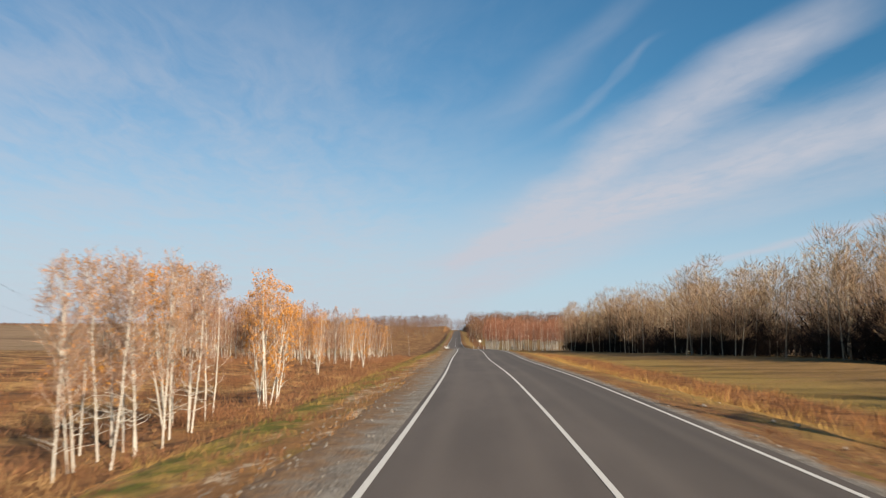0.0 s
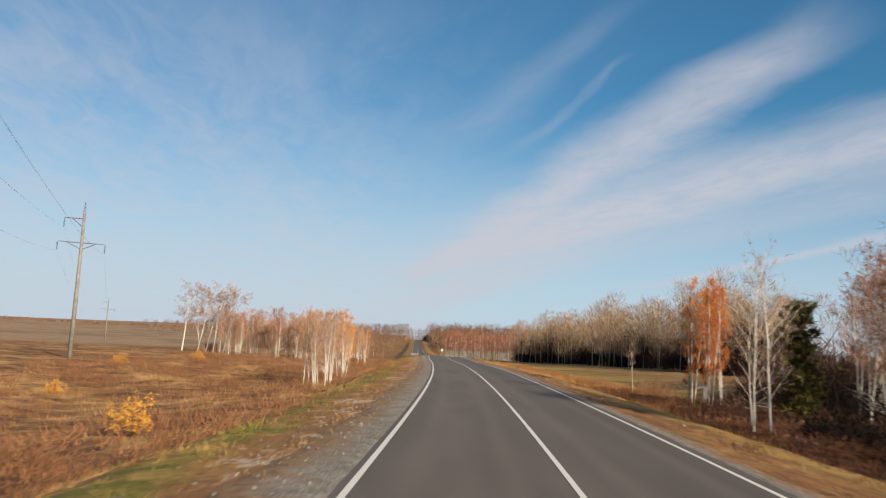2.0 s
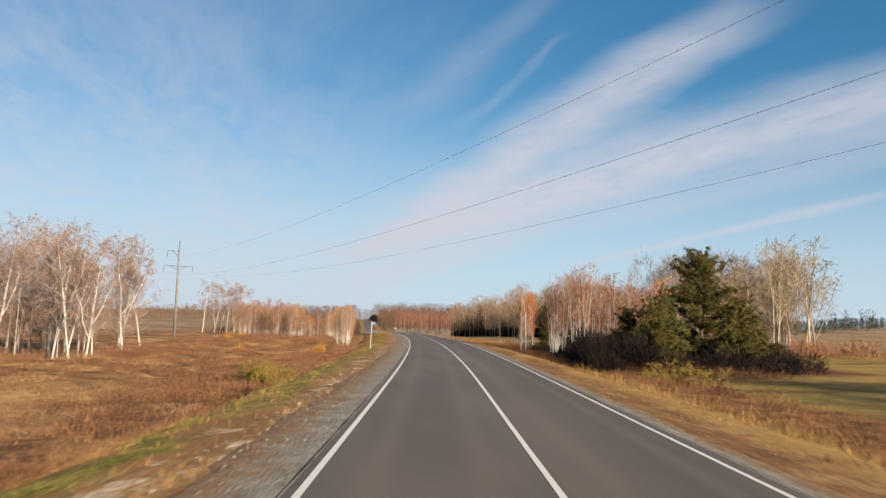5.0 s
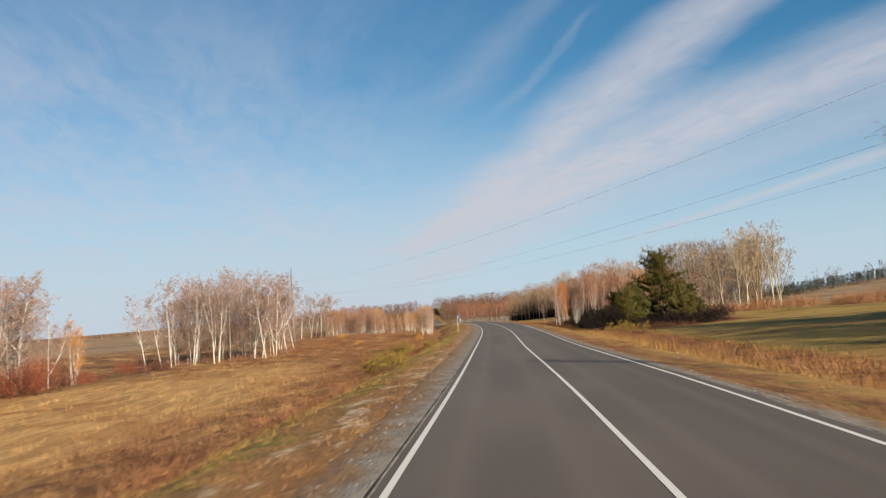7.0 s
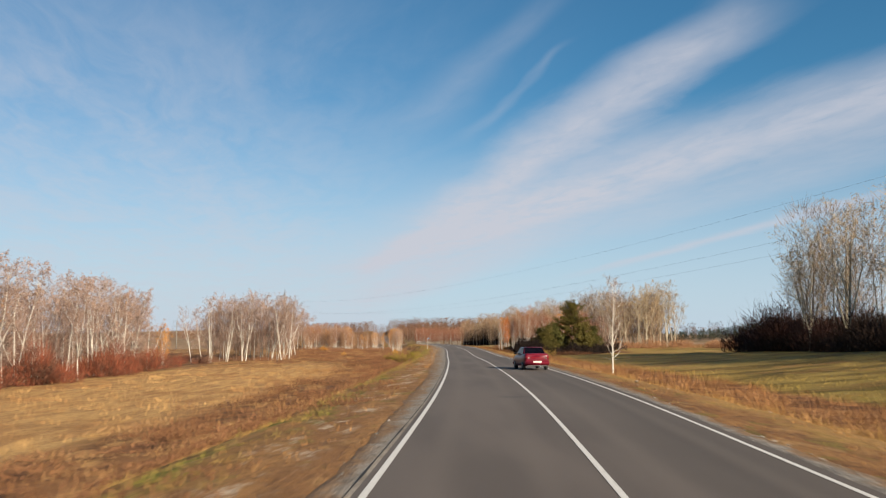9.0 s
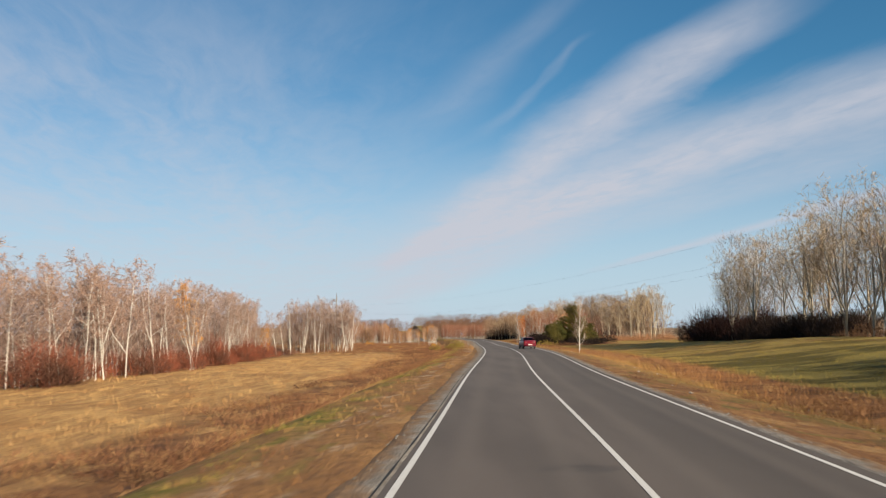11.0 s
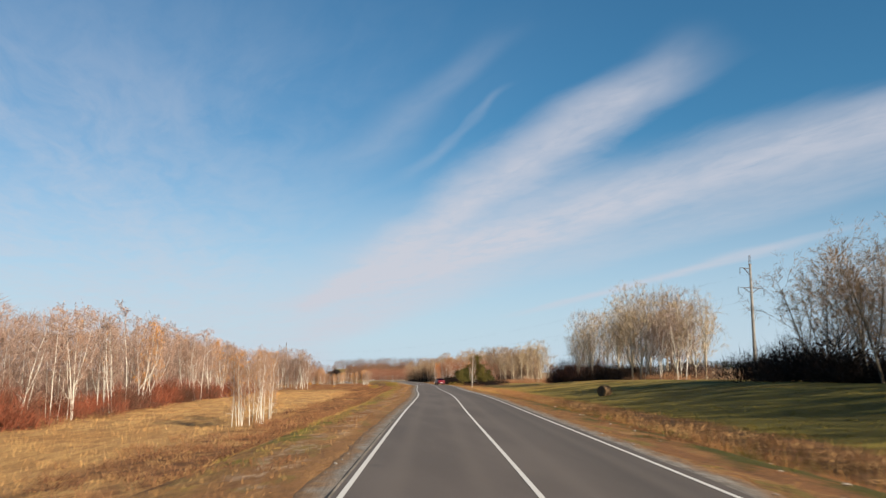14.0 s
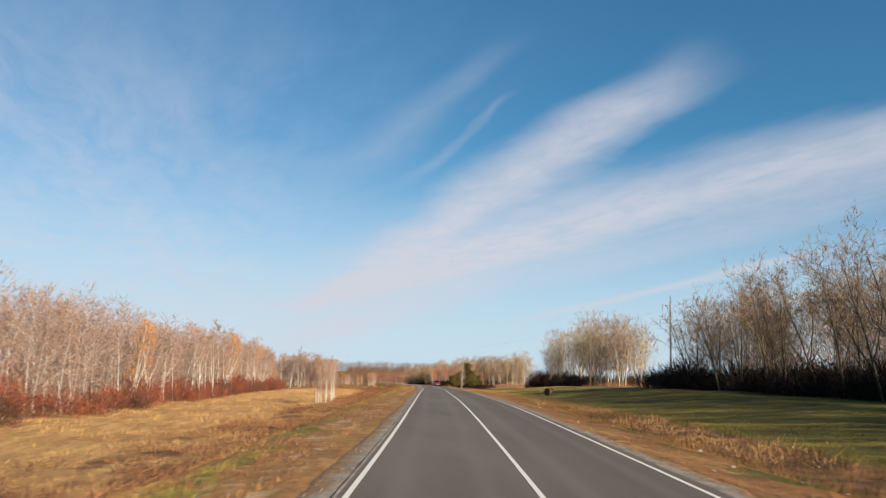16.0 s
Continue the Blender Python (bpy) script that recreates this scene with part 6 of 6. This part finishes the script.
# ---- loose stones, grass and weeds ----
def stones(seed, n, q0, q1, y0=-450.0, y1=120.0, s0=0.012, s1=0.05, mat=M_STONE, words="loose pale pebbles on the gravel shoulder"):
    rng = np.random.default_rng(seed)
    y = rng.uniform(y0, y1, n)
    q = rng.uniform(q0, q1, n)
    ok = (q > 0) | (s1 > 0.1) | (np.abs(q) < 4.25 + 1.7 * step(-215, -90, y))
    y, q = y[ok], q[ok]
    n = len(y)
    x = road_x(y) + q
    z = height(x, y) + 0.045
    s = s0 + (s1 - s0) * rng.uniform(0, 1, n) ** 2
    octa = np.array([(1, 0, 0), (0, 1, 0), (-1, 0, 0), (0, -1, 0), (0, 0, 0.7), (0, 0, -0.6)], float)
    v = octa[None] * rng.uniform(0.7, 1.3, (n, 6, 1)) * s[:, None, None]
    v[..., 0] += x[:, None]
    v[..., 1] += y[:, None]
    v[..., 2] += z[:, None]
    f = np.array([(0, 1, 4), (1, 2, 4), (2, 3, 4), (3, 0, 4), (1, 0, 5), (2, 1, 5), (3, 2, 5), (0, 3, 5)])
    f = (f[None] + np.arange(n)[:, None, None] * 6).reshape(-1, 3)
    tagged(new("loose_stones", mesh_of("loose_stones", v.reshape(-1, 3), f, mat)), words, "stones", kind="stuff")


stones(21, 9000, -5.9, -4.0, s0=0.010, s1=0.042)
stones(22, 1500, 4.05, 4.35)
stones(23, 150, -7.4, -5.2, -190.0, -40.0, 0.02, 0.07, M_RUBBLE, "scattered pale rubble on the verge")
stones(24, 50, -7.4, -5.0, -440.0, -190.0, 0.02, 0.10, M_RUBBLE, "scattered pale rubble on the verge")
stones(25, 80, 5.0, 8.0, -440.0, 60.0, 0.02, 0.10, M_RUBBLE, "scattered pale rubble on the verge")


def grass(name, seed, n, q0, q1, y0, y1, blades, h0, h1, w, words, clump=0.10):
    """Tufts of narrow blades."""
    rng = np.random.default_rng(seed)
    y = rng.uniform(y0, y1, n)
    q = q0 + (q1 - q0) * rng.uniform(0, 1, n) ** 1.25
    x = road_x(y) + q
    patch = 0.5 + 0.5 * waves(x * 3.1 + 9, y * 2.3)
    ok = rng.uniform(0, 1, n) < 0.35 + 0.65 * patch
    x, y, patch = x[ok], y[ok], patch[ok]
    n = len(x)
    hh = rng.uniform(h0, h1, n) * (0.6 + 0.7 * patch)
    k = blades
    bx = np.repeat(x, k) + rng.normal(0, clump, n * k)
    by = np.repeat(y, k) + rng.normal(0, clump, n * k)
    bz = height(bx, by) - 0.02
    hb = np.repeat(hh, k) * rng.uniform(0.5, 1.15, n * k)
    a = rng.uniform(0, 6.283, n * k)
    ww = w * rng.uniform(0.6, 1.4, n * k)
    lean = rng.normal(0, 0.35, (n * k, 2)) * hb[:, None]
    b0 = np.column_stack([bx - np.cos(a) * ww, by - np.sin(a) * ww, bz])
    b1 = np.column_stack([bx + np.cos(a) * ww, by + np.sin(a) * ww, bz])
    tip = np.column_stack([bx + lean[:, 0], by + lean[:, 1], bz + hb])
    v = np.stack([b0, b1, tip], 1).reshape(-1, 3)
    me = mesh_of(name, v, np.arange(len(v)).reshape(-1, 3), M_GRASS)
    q_attr(me, np.repeat(bx - road_x(by), 3))
    tagged(new(name, me), words, "grass", kind="stuff")


grass("verge_grass", 31, 15000, -5.0, -13.0, -440, 110, 6, 0.06, 0.20, 0.008, "short dry tan grass on the verge")
grass("verge_grass", 32, 12000, 4.7, 10.5, -440, 130, 6, 0.05, 0.16, 0.008, "short dry tan grass on the verge")
grass("meadow_grass", 33, 20000, -12.0, -50.0, -440, 160, 8, 0.22, 0.55, 0.010, "tall dry meadow grass, tan and brown", 0.30)
grass("ditch_grass", 34, 15000, 9.6, 17.0, -440, 200, 7, 0.25, 0.75, 0.010, "tall dry grass and weeds along the ditch", 0.30)
grass("field_grass", 36, 15000, 16.5, 40.0, -430, -150, 5, 0.08, 0.20, 0.020, "short green crop with tan streaks", 0.22)
grass("field_grass", 35, 9000, 17.0, 60.0, -420, 250, 7, 0.06, 0.16, 0.016, "low green and tan field growth", 0.2)


def weeds(name, seed, n, q0, q1, y0, y1, h, mat, words):
    """Clumps of dry branched weed stalks."""
    rng = np.random.default_rng(seed)
    y = rng.uniform(y0, y1, n * 3)
    q = q0 + (q1 - q0) * rng.uniform(0, 1, n * 3)
    x = road_x(y) + q
    ok = waves(x * 1.7 + 4, y * 1.3 + 2) > 0.12
    x, y = x[ok][:n], y[ok][:n]
    n = len(x)
    k = 18
    bx = np.repeat(x, k) + rng.normal(0, 0.32, n * k)
    by = np.repeat(y, k) + rng.normal(0, 0.32, n * k)
    hb = np.repeat(rng.uniform(0.6, 1.15, n), k) * h * rng.uniform(0.45, 1.1, n * k)
    b = np.column_stack([bx, by, height(bx, by) - 0.03])
    d = np.column_stack([rng.normal(0, 0.3, n * k), rng.normal(0, 0.3, n * k), np.ones(n * k)]) * hb[:, None]
    g = Geo()
    g.cones(b, b + d, 0.016)
    m = b + d * rng.uniform(0.35, 0.8, (n * k, 1))
    g.cones(m, m + (d * 0.3 + rng.normal(0, 0.16, d.shape) * h), 0.014)
    tagged(new(name, g.mesh(name, mat)), words, "weeds", kind="stuff")


weeds("dry_weeds", 41, 620, -12, -48, -60, 170, 0.95, M_WEED, "reddish-brown dry weed stalks in the rough field")
weeds("dry_weeds", 42, 260, -10, -22, -440, -60, 0.6, M_WEED, "brown dry weed stalks beyond the verge")
weeds("dry_weeds", 43, 180, 10.5, 14.5, -440, 190, 0.7, M_WEED, "brown dry weed stalks along the ditch")
weeds("verge_weeds", 44, 420, -5.6, -10.5, -440, 90, 0.24, M_WEED, "small brown weed clumps scattered over the verge")
weeds("verge_weeds", 45, 260, 5.2, 10.0, -440, 90, 0.20, M_WEED, "small brown weed clumps scattered over the verge")
